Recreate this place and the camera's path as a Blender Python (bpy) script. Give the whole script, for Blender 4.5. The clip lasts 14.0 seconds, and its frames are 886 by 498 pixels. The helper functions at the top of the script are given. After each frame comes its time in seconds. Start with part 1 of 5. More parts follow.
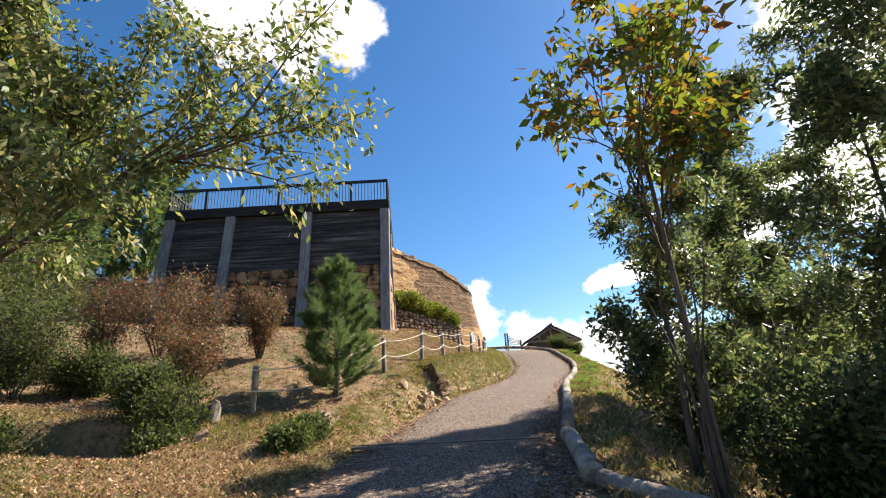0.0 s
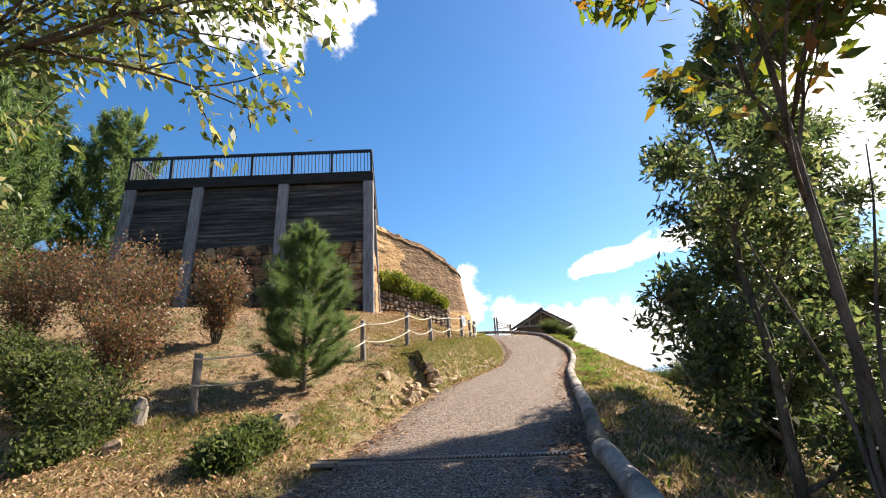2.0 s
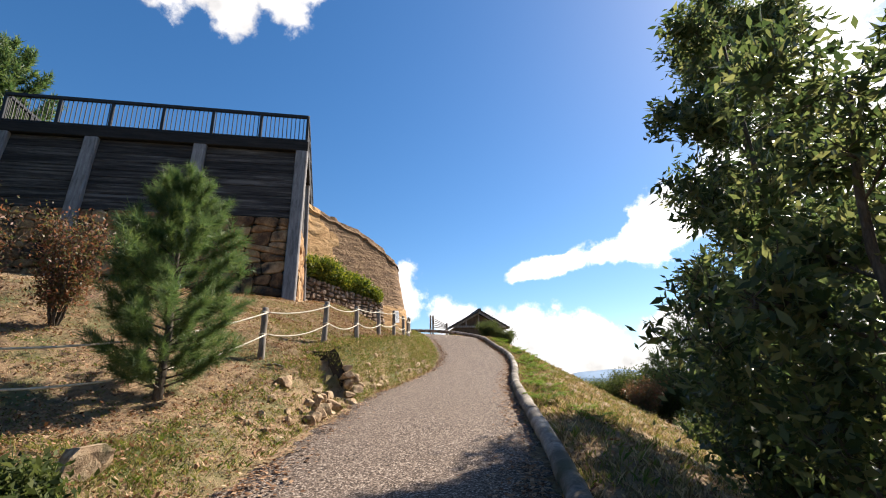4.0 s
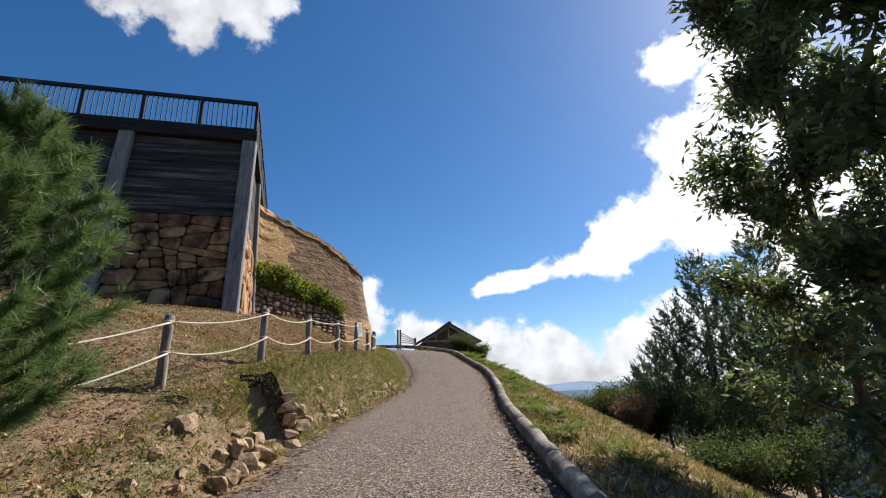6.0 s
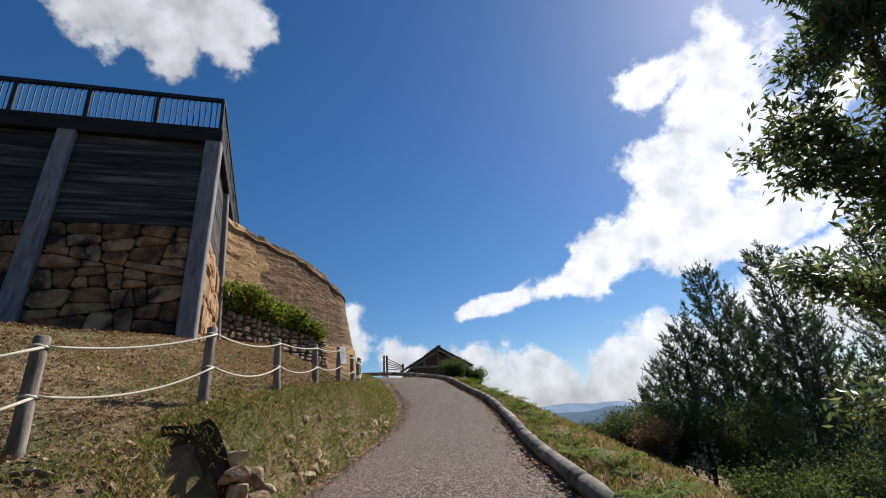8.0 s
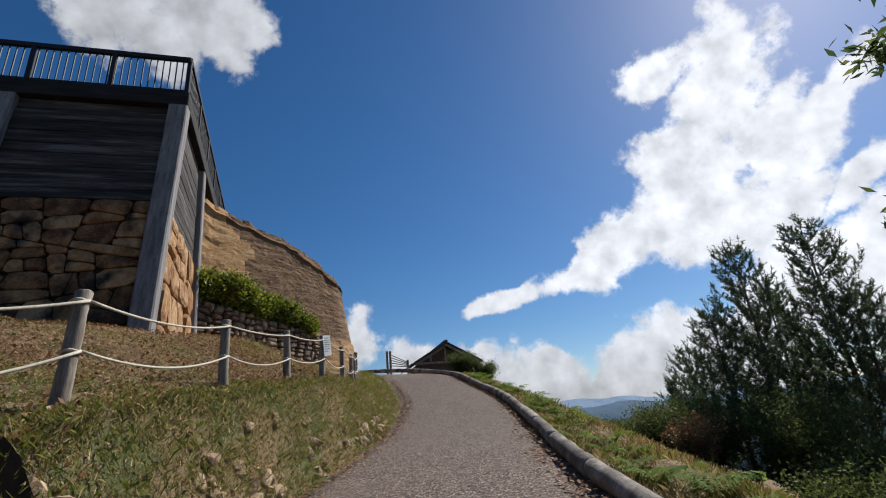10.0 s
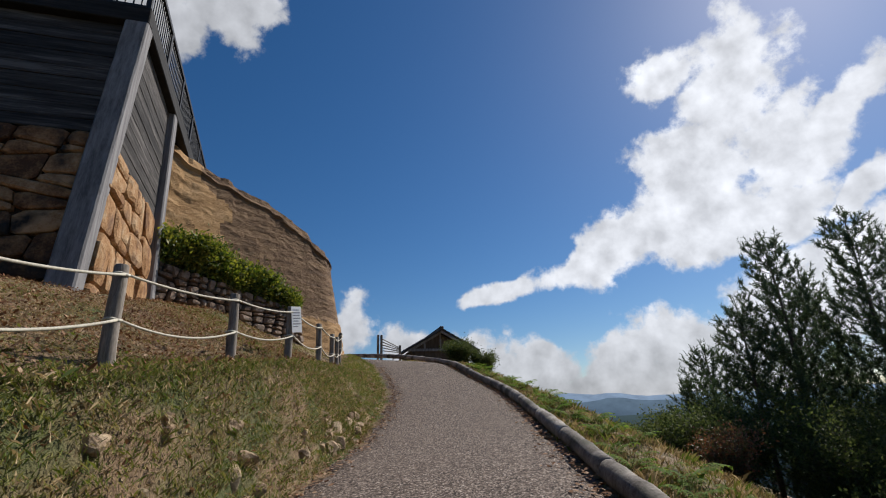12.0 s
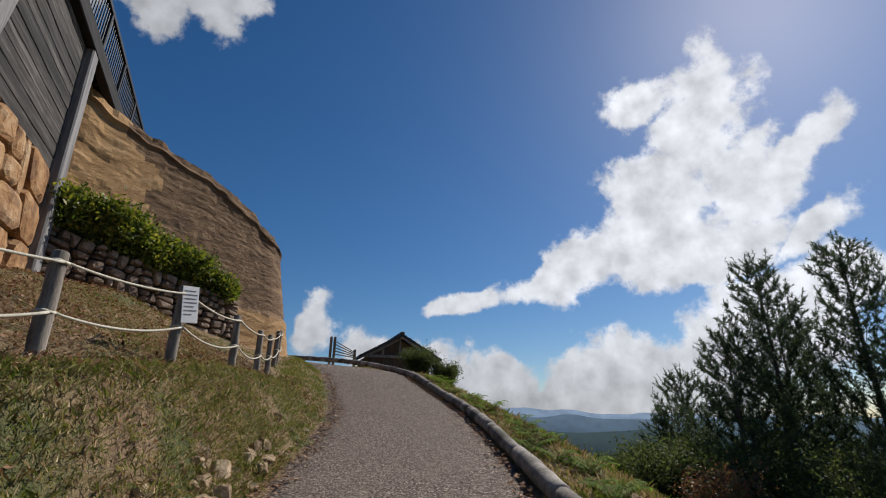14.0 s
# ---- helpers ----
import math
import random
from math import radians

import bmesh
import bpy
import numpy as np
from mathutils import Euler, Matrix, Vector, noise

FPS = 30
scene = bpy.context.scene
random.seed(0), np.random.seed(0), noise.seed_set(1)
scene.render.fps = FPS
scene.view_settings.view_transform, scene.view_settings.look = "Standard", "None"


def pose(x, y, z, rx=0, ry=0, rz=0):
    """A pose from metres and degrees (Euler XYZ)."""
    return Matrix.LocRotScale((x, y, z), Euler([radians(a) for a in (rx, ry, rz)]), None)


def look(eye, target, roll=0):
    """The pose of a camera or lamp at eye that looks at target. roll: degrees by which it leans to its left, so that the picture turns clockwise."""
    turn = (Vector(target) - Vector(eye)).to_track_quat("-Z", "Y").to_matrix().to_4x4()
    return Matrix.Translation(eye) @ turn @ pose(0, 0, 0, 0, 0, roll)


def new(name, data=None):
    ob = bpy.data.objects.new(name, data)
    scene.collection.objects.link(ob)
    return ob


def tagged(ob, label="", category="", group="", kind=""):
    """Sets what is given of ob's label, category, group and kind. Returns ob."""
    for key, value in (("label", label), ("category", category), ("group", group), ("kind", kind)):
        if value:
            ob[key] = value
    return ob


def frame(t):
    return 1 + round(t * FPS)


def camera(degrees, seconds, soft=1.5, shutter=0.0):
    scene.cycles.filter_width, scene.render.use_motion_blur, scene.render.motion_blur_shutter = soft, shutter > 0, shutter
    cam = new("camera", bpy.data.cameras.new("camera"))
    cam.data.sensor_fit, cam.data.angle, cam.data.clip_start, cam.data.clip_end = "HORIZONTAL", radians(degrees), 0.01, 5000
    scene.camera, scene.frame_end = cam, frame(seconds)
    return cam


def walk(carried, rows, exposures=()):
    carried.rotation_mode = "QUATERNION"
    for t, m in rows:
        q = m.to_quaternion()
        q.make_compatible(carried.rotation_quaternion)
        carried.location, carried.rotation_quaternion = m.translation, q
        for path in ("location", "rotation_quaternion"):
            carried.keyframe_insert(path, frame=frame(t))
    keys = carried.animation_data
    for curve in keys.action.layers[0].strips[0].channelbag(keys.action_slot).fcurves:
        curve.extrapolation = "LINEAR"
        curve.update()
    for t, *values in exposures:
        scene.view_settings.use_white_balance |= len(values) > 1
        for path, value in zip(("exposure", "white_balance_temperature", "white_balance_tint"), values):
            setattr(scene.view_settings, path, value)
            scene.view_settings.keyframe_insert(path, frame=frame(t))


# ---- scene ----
cam = camera(86.4, 14.0, soft=1.1)
PATH = [
    (0, (-0.067, 0.054, 1.569), (0.046, 1.95, 2.196), -3.5),
    (0.5, (-0.071, 0.389, 1.566), (0.033, 2.31, 2.113), -1.7),
    (1, (-0.009, 0.916, 1.676), (0.075, 2.848, 2.188), -2.4),
    (1.5, (-0.021, 1.451, 1.727), (0.065, 3.385, 2.229), -3.4),
    (2, (-0.049, 1.878, 1.79), (0.117, 3.79, 2.352), -3.3),
    (2.5, (-0.004, 2.389, 1.864), (0.217, 4.291, 2.443), -3.5),
    (3, (0.09, 2.935, 1.931), (0.362, 4.837, 2.488), -2.2),
    (3.5, (0.213, 3.452, 1.974), (0.569, 5.345, 2.509), -1.3),
    (3.7, (0.234, 3.667, 2.006), (0.619, 5.555, 2.542), -0.7),
    (5.8, (0.643, 5.936, 2.252), (1.189, 7.767, 2.846), -2.9),
    (6, (0.62, 6.197, 2.239), (1.169, 8.024, 2.839), -2.2),
    (6.5, (0.645, 6.772, 2.339), (1.194, 8.589, 2.969), -1.1),
    (7, (0.66, 7.305, 2.396), (1.243, 9.104, 3.047), -1.4),
    (7.5, (0.736, 7.812, 2.407), (1.352, 9.587, 3.091), -2.5),
    (8, (0.839, 8.335, 2.488), (1.456, 10.107, 3.181), -4.2),
    (8.2, (0.869, 8.55, 2.525), (1.485, 10.32, 3.224), -4.8),
    (10.3, (1.672, 10.705, 2.579), (2.253, 12.492, 3.263), -5.5),
    (10.5, (1.712, 10.925, 2.6), (2.283, 12.716, 3.283), -5.6),
    (11, (1.781, 11.431, 2.682), (2.348, 13.216, 3.385), -4.9),
    (11.5, (1.934, 11.96, 2.734), (2.517, 13.738, 3.439), -2.9),
    (12, (2.116, 12.529, 2.796), (2.717, 14.325, 3.439), -2.2),
    (12.5, (2.292, 13.045, 2.881), (2.907, 14.846, 3.496), -1.4),
    (12.7, (2.378, 13.254, 2.906), (2.997, 15.051, 3.528), -1.5),
    (13, (2.54, 13.573, 2.96), (3.182, 15.358, 3.592), -0.7),
    (13.5, (2.71, 14.036, 3.036), (3.402, 15.798, 3.682), 0.3),
    (14, (2.869, 14.485, 3.089), (3.589, 16.226, 3.761), 0.9),
]
EXPOSURE = [(0, 1.5, 7000, 12), (1.5, 1.7, 7100, 12), (3.5, 1.38, 7000, 12), (6.5, 0.65, 6350, 11), (11.0, 0.15, 6250, 11), (14.0, 0.0, 6300, 11)]
walk(cam, [(t, look(eye, target, roll)) for t, eye, target, roll in PATH], EXPOSURE)

# ---- world, sun ----
SUN_AZ, SUN_EL = 64.0, 41.0


def sun_way():
    a, e = radians(SUN_AZ), radians(SUN_EL)
    return Vector((math.sin(a) * math.cos(e), math.cos(a) * math.cos(e), math.sin(e)))


def make_world():
    w = bpy.data.worlds.new("sky")
    scene.world = w
    w.use_nodes = True
    nt = w.node_tree
    nt.nodes.clear()
    N, L = nt.nodes.new, nt.links.new

    def math_node(op, a, b=None, c=None):
        n = N("ShaderNodeMath")
        n.operation = op
        for k, v in enumerate((a, b, c)):
            if v is None:
                continue
            if isinstance(v, (int, float)):
                n.inputs[k].default_value = v
            else:
                L(v, n.inputs[k])
        return n.outputs[0]

    out, bg = N("ShaderNodeOutputWorld"), N("ShaderNodeBackground")
    sky = N("ShaderNodeTexSky")
    sky.sky_type = "NISHITA"
    sky.sun_disc = False
    sky.sun_elevation, sky.sun_rotation = radians(SUN_EL), radians(SUN_AZ)
    sky.altitude, sky.air_density, sky.dust_density, sky.ozone_density = 500, 1.0, 0.55, 4.0
    tc = N("ShaderNodeTexCoord")
    sep = N("ShaderNodeSeparateXYZ")
    L(tc.outputs["Generated"], sep.inputs[0])
    warp, wsep = N("ShaderNodeTexNoise"), N("ShaderNodeSeparateColor")
    warp.inputs["Scale"].default_value, warp.inputs["Detail"].default_value = 6.0, 5.0
    L(tc.outputs["Generated"], warp.inputs["Vector"])
    L(warp.outputs["Color"], wsep.inputs[0])
    az = math_node("MULTIPLY", math_node("ARCTAN2", sep.outputs[0], sep.outputs[1]), 57.2958)
    up = math_node("MULTIPLY", math_node("ARCSINE", sep.outputs[2]), 57.2958)
    az = math_node("ADD", az, math_node("MULTIPLY", math_node("SUBTRACT", wsep.outputs[0], 0.5), 9.0))
    el = math_node("ADD", up, math_node("MULTIPLY", math_node("SUBTRACT", wsep.outputs[1], 0.5), 7.0))
    # broad and fine billows
    big = N("ShaderNodeTexNoise")
    big.inputs["Scale"].default_value, big.inputs["Detail"].default_value, big.inputs["Roughness"].default_value = 8.0, 11.0, 0.64
    L(tc.outputs["Generated"], big.inputs["Vector"])
    bil = math_node("SUBTRACT", big.outputs[0], 0.5)
    total = None
    # azimuth, elevation, half width, half height, lean of each cloud bank
    for a0, e0, wd, ht, lean in ((26, 13.4, 6.5, 1.5, 8), (34, 15.2, 9, 2.7, 14), (42, 18.2, 9, 4.8, 30), (49, 23.5, 9, 7.0, 42), (54, 31, 8, 6.5, 50), (48, 34, 5, 3.0, 0), (59, 25, 6, 5.5, 0),
                                 (52, 16.5, 10, 4.2, 14), (64, 25.5, 5, 3.0, 40), (63.5, 17.8, 6, 1.8, 22), (63, 12.5, 7, 3.4, 10), (15.5, 5.6, 5.5, 3.9, 0),
                                 (22, 4.6, 7, 4.3, 0), (29.5, 4.0, 7, 3.9, 0), (38, 4.6, 8, 4.9, 0), (46, 5.5, 9, 5.4, 0), (55, 7, 10, 5.8, 0), (36, 1.5, 30, 3.2, 0), (6.8, 9.5, 3.0, 5.2, -25),
                                 (-13, 43.6, 11, 5.6, 0), (-24, 41.4, 9, 4.2, 0), (-15, 39.2, 4.5, 2.6, 0)):
        ca, sa = math.cos(radians(lean)), math.sin(radians(lean))
        da, de = math_node("SUBTRACT", az, a0), math_node("SUBTRACT", el, e0)
        u = math_node("ADD", math_node("MULTIPLY", da, ca / wd), math_node("MULTIPLY", de, sa / wd))
        v = math_node("ADD", math_node("MULTIPLY", da, -sa / ht), math_node("MULTIPLY", de, ca / ht))
        r = math_node("SQRT", math_node("ADD", math_node("MULTIPLY", u, u), math_node("MULTIPLY", v, v)))
        m = math_node("SUBTRACT", 1.0, r)
        total = m if total is None else math_node("MAXIMUM", total, m)
    field = math_node("ADD", math_node("MAXIMUM", total, -1.2), math_node("MULTIPLY", bil, 2.3))
    cover = N("ShaderNodeMapRange")
    cover.interpolation_type = "SMOOTHSTEP"
    cover.inputs["From Min"].default_value, cover.inputs["From Max"].default_value = 0.0, 0.36
    L(field, cover.inputs["Value"])
    tone = N("ShaderNodeMapRange")
    tone.inputs["From Min"].default_value, tone.inputs["From Max"].default_value = -0.2, 0.25
    tone.inputs["To Min"].default_value, tone.inputs["To Max"].default_value = 0.6, 1.0
    fine = N("ShaderNodeTexNoise")
    fine.inputs["Scale"].default_value, fine.inputs["Detail"].default_value = 22.0, 7.0
    L(tc.outputs["Generated"], fine.inputs["Vector"])
    L(math_node("SUBTRACT", fine.outputs[0], 0.5), tone.inputs["Value"])
    cl = N("ShaderNodeVectorMath")
    cl.operation = "SCALE"
    cl.inputs[0].default_value = CLOUD
    low = N("ShaderNodeMapRange")
    low.inputs["From Min"].default_value, low.inputs["From Max"].default_value = 1.0, 11.0
    low.inputs["To Min"].default_value, low.inputs["To Max"].default_value = 0.62, 1.0
    L(up, low.inputs["Value"])
    near = N("ShaderNodeMapRange")
    near.inputs["From Min"].default_value, near.inputs["From Max"].default_value = -15.0, 40.0
    near.inputs["To Min"].default_value, near.inputs["To Max"].default_value = 0.62, 1.0
    L(az, near.inputs["Value"])
    L(math_node("MULTIPLY", math_node("MULTIPLY", tone.outputs[0], low.outputs[0]), near.outputs[0]), cl.inputs["Scale"])
    mix = N("ShaderNodeMix")
    mix.data_type = "RGBA"
    L(math_node("MULTIPLY", cover.outputs[0], 0.97), mix.inputs["Factor"])
    deep = N("ShaderNodeHueSaturation")
    deep.inputs["Saturation"].default_value = 1.25
    L(sky.outputs[0], deep.inputs["Color"])
    L(deep.outputs[0], mix.inputs["A"])
    L(cl.outputs[0], mix.inputs["B"])
    L(mix.outputs["Result"], bg.inputs["Color"])
    bg.inputs["Strength"].default_value = SKY
    L(bg.outputs[0], out.inputs[0])


SKY, CLOUD = 0.07, (14.0, 14.2, 14.6)
make_world()
sun = new("sun", bpy.data.lights.new("sun", "SUN"))
sun.data.energy, sun.data.angle, sun.data.color = 5.0, radians(0.53), (1.0, 0.94, 0.84)
sun.matrix_world = look(sun_way() * 60, (0, 0, 0))


# ---- materials ----
def material(name, stops, scale=8.0, rough=0.85, bump=0.3, fine=60.0, stretch=(1, 1, 1), metallic=0.0, island=0.0, objvar=0.0, detail=8.0, dist=0.02, spec=0.3, contrast=(0.3, 0.7), spots=None):
    """Noise at two scales through a ramp of real base colours, with relief; island and objvar shift the brightness piece by piece."""
    m = bpy.data.materials.new(name)
    m.use_nodes = True
    nt = m.node_tree
    N, L = nt.nodes.new, nt.links.new
    b = nt.nodes["Principled BSDF"]
    b.inputs["Roughness"].default_value = rough
    b.inputs["Metallic"].default_value = metallic
    b.inputs["Specular IOR Level"].default_value = spec
    geo, mp = N("ShaderNodeNewGeometry"), N("ShaderNodeMapping")
    L(geo.outputs["Position"], mp.inputs["Vector"])
    mp.inputs["Scale"].default_value = stretch
    n1, n2 = N("ShaderNodeTexNoise"), N("ShaderNodeTexNoise")
    for n, s in ((n1, scale), (n2, fine)):
        n.inputs["Scale"].default_value, n.inputs["Detail"].default_value, n.inputs["Roughness"].default_value = s, detail, 0.62
        L(mp.outputs[0], n.inputs["Vector"])
    add = N("ShaderNodeMath")
    add.operation = "MULTIPLY_ADD"
    L(n2.outputs[0], add.inputs[0])
    add.inputs[1].default_value = 0.45
    L(n1.outputs[0], add.inputs[2])
    mr = N("ShaderNodeMapRange")
    mr.inputs["From Min"].default_value, mr.inputs["From Max"].default_value = contrast[0] + 0.22, contrast[1] + 0.22
    L(add.outputs[0], mr.inputs["Value"])
    val = mr.outputs[0]
    ramp = N("ShaderNodeValToRGB")
    e = ramp.color_ramp.elements
    while len(e) < len(stops):
        e.new(0.5)
    for k, c in enumerate(stops):
        e[k].position = k / max(1, len(stops) - 1)
        e[k].color = (*c, 1)
    if island:
        mm = N("ShaderNodeMath")
        mm.operation = "MULTIPLY_ADD"
        L(geo.outputs["Random Per Island"], mm.inputs[0])
        mm.inputs[1].default_value = island
        sub = N("ShaderNodeMath")
        sub.operation = "SUBTRACT"
        L(val, sub.inputs[0])
        sub.inputs[1].default_value = island / 2
        L(sub.outputs[0], mm.inputs[2])
        val = mm.outputs[0]
    if objvar:
        oi, mm, sub = N("ShaderNodeObjectInfo"), N("ShaderNodeMath"), N("ShaderNodeMath")
        mm.operation, sub.operation = "MULTIPLY_ADD", "SUBTRACT"
        L(oi.outputs["Random"], mm.inputs[0])
        mm.inputs[1].default_value = objvar
        L(val, sub.inputs[0])
        sub.inputs[1].default_value = objvar / 2
        L(sub.outputs[0], mm.inputs[2])
        val = mm.outputs[0]
    L(val, ramp.inputs[0])
    col = ramp.outputs[0]
    if spots:
        # a second colour in scattered patches: (colour, scale, from, to)
        n3, r3, mx = N("ShaderNodeTexNoise"), N("ShaderNodeMapRange"), N("ShaderNodeMix")
        n3.inputs["Scale"].default_value, n3.inputs["Detail"].default_value = spots[1], 6.0
        L(mp.outputs[0], n3.inputs["Vector"])
        r3.inputs["From Min"].default_value, r3.inputs["From Max"].default_value = spots[2], spots[3]
        L(n3.outputs[0], r3.inputs["Value"])
        mx.data_type = "RGBA"
        L(r3.outputs[0], mx.inputs["Factor"])
        L(col, mx.inputs["A"])
        mx.inputs["B"].default_value = (*spots[0], 1)
        col = mx.outputs["Result"]
    L(col, b.inputs["Base Color"])
    if bump:
        bp = N("ShaderNodeBump")
        bp.inputs["Strength"].default_value, bp.inputs["Distance"].default_value = bump, dist
        L(add.outputs[0], bp.inputs["Height"])
        L(bp.outputs[0], b.inputs["Normal"])
    return m


def leaf_material(name, stops, through_light=0.35, rough=0.5, spec=0.35):
    """Leaves: one colour a leaf, some light passing through."""
    m = bpy.data.materials.new(name)
    m.use_nodes = True
    nt = m.node_tree
    N, L = nt.nodes.new, nt.links.new
    b, out = nt.nodes["Principled BSDF"], nt.nodes["Material Output"]
    b.inputs["Roughness"].default_value, b.inputs["Specular IOR Level"].default_value = rough, spec
    geo, ramp, tr, mx = N("ShaderNodeNewGeometry"), N("ShaderNodeValToRGB"), N("ShaderNodeBsdfTranslucent"), N("ShaderNodeMixShader")
    e = ramp.color_ramp.elements
    while len(e) < len(stops):
        e.new(0.5)
    for k, c in enumerate(stops):
        e[k].position = k / max(1, len(stops) - 1)
        e[k].color = (*c, 1)
    L(geo.outputs["Random Per Island"], ramp.inputs[0])
    L(ramp.outputs[0], b.inputs["Base Color"])
    hs = N("ShaderNodeHueSaturation")
    hs.inputs["Value"].default_value, hs.inputs["Saturation"].default_value = 1.5, 1.15
    L(ramp.outputs[0], hs.inputs["Color"])
    L(hs.outputs[0], tr.inputs["Color"])
    mx.inputs[0].default_value = through_light
    L(b.outputs[0], mx.inputs[1])
    L(tr.outputs[0], mx.inputs[2])
    L(mx.outputs[0], out.inputs["Surface"])
    return m


def asphalt():
    """Worn asphalt: pale and dark chips of stone in a brown-grey binder, with broad faded patches."""
    m = bpy.data.materials.new("worn_asphalt")
    m.use_nodes = True
    nt = m.node_tree
    N, L = nt.nodes.new, nt.links.new
    b = nt.nodes["Principled BSDF"]
    b.inputs["Roughness"].default_value, b.inputs["Specular IOR Level"].default_value = 0.9, 0.2
    geo, chip, sep, ramp = N("ShaderNodeNewGeometry"), N("ShaderNodeTexVoronoi"), N("ShaderNodeSeparateColor"), N("ShaderNodeValToRGB")
    chip.inputs["Scale"].default_value = 75.0
    L(geo.outputs["Position"], chip.inputs["Vector"])
    L(chip.outputs["Color"], sep.inputs[0])
    L(sep.outputs[0], ramp.inputs[0])
    e = ramp.color_ramp.elements
    stops = ((0.0, (0.018, 0.012, 0.009)), (0.3, (0.06, 0.043, 0.033)), (0.6, (0.15, 0.11, 0.086)), (0.85, (0.26, 0.2, 0.16)), (1.0, (0.5, 0.42, 0.35)))
    while len(e) < len(stops):
        e.new(0.5)
    for k, (at, c) in enumerate(stops):
        e[k].position, e[k].color = at, (*c, 1)
    broad, fade, mix = N("ShaderNodeTexNoise"), N("ShaderNodeMapRange"), N("ShaderNodeMix")
    broad.inputs["Scale"].default_value, broad.inputs["Detail"].default_value = 1.1, 7.0
    L(geo.outputs["Position"], broad.inputs["Vector"])
    fade.inputs["From Min"].default_value, fade.inputs["From Max"].default_value, fade.inputs["To Max"].default_value = 0.45, 0.8, 0.4
    L(broad.outputs[0], fade.inputs["Value"])
    mix.data_type = "RGBA"
    L(fade.outputs[0], mix.inputs["Factor"])
    L(ramp.outputs[0], mix.inputs["A"])
    mix.inputs["B"].default_value = (0.16, 0.12, 0.096, 1)
    L(mix.outputs["Result"], b.inputs["Base Color"])
    bp = N("ShaderNodeBump")
    bp.inputs["Strength"].default_value, bp.inputs["Distance"].default_value = 0.8, 0.008
    L(sep.outputs[1], bp.inputs["Height"])
    L(bp.outputs[0], b.inputs["Normal"])
    return m


M_GROUND = material("dry_grass_soil", [(0.08, 0.05, 0.03), (0.18, 0.118, 0.068), (0.3, 0.205, 0.12), (0.22, 0.165, 0.085)], 7.0, 0.95, 0.9, 70, dist=0.05, spots=((0.1, 0.11, 0.04), 0.9, 0.5, 0.66))
M_ASPHALT = asphalt()
M_RUBBLE = material("pinkish_rubble_stone", [(0.1, 0.068, 0.05), (0.22, 0.155, 0.11), (0.36, 0.27, 0.2)], 3.0, 0.9, 0.9, 26, objvar=0.6, dist=0.05)
M_WOOD = material("grey_weathered_board", [(0.009, 0.0075, 0.007), (0.026, 0.022, 0.02), (0.054, 0.047, 0.043), (0.125, 0.112, 0.103)], 2.4, 0.85, 0.7, 16, stretch=(0.16, 0.16, 3.2), objvar=0.28, dist=0.02, contrast=(0.3, 0.68))
M_POST = material("grey_timber_post", [(0.1, 0.095, 0.095), (0.19, 0.18, 0.18), (0.27, 0.26, 0.26)], 2.5, 0.85, 0.5, 18, stretch=(4, 4, 0.25), dist=0.015)
M_BLACK = material("dark_painted_steel", [(0.008, 0.008, 0.01), (0.02, 0.02, 0.022)], 6, 0.5, 0.1, 40)
M_BEAM = material("dark_stained_beam", [(0.006, 0.006, 0.006), (0.015, 0.014, 0.014), (0.028, 0.025, 0.024)], 3, 0.85, 0.4, 20, stretch=(0.4, 0.4, 3))
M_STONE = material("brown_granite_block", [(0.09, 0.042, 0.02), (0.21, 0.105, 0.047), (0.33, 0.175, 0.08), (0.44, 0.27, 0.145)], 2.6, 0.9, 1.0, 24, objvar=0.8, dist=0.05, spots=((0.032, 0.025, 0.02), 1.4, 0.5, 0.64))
# side stones: ochre, lighter than the front, the sunlit look put into the colour
M_OCHRE_SUNLIT = material("sunlit_ochre_block", [(0.16, 0.075, 0.032), (0.29, 0.15, 0.062), (0.38, 0.225, 0.11), (0.46, 0.32, 0.19)], 2.6, 0.9, 1.0, 22, objvar=0.5, dist=0.06, spots=((0.14, 0.075, 0.045), 2.0, 0.54, 0.72))
M_ROCK = material("pale_field_stone", [(0.14, 0.09, 0.055), (0.34, 0.235, 0.145), (0.52, 0.4, 0.26)], 9, 0.9, 0.9, 40, objvar=0.5, dist=0.03, spots=((0.09, 0.09, 0.045), 4.0, 0.55, 0.75))
# dark earth of the joints; also stands in for shade in the culvert
M_SOIL_SHADE = material("joint_earth_and_shade", [(0.02, 0.016, 0.012), (0.06, 0.045, 0.032)], 4, 0.95, 0.6, 30)
M_EARTH = material("rammed_earth", [(0.085, 0.05, 0.028), (0.145, 0.085, 0.046), (0.185, 0.112, 0.06), (0.26, 0.165, 0.092)], 1.3, 0.95, 1.0, 12, stretch=(0.8, 0.8, 4.0), dist=0.08, spots=((0.27, 0.165, 0.085), 0.7, 0.55, 0.7))
M_EARTH_PALE = material("pale_rammed_earth", [(0.26, 0.145, 0.06), (0.38, 0.225, 0.1), (0.47, 0.3, 0.15)], 1.2, 0.95, 1.0, 14, stretch=(1, 1, 4), dist=0.06)
M_LOG = material("grey_log_bark", [(0.09, 0.075, 0.06), (0.22, 0.19, 0.16), (0.4, 0.36, 0.31)], 3, 0.9, 0.8, 30, objvar=0.3, dist=0.02, spots=((0.06, 0.06, 0.035), 2.0, 0.5, 0.7))
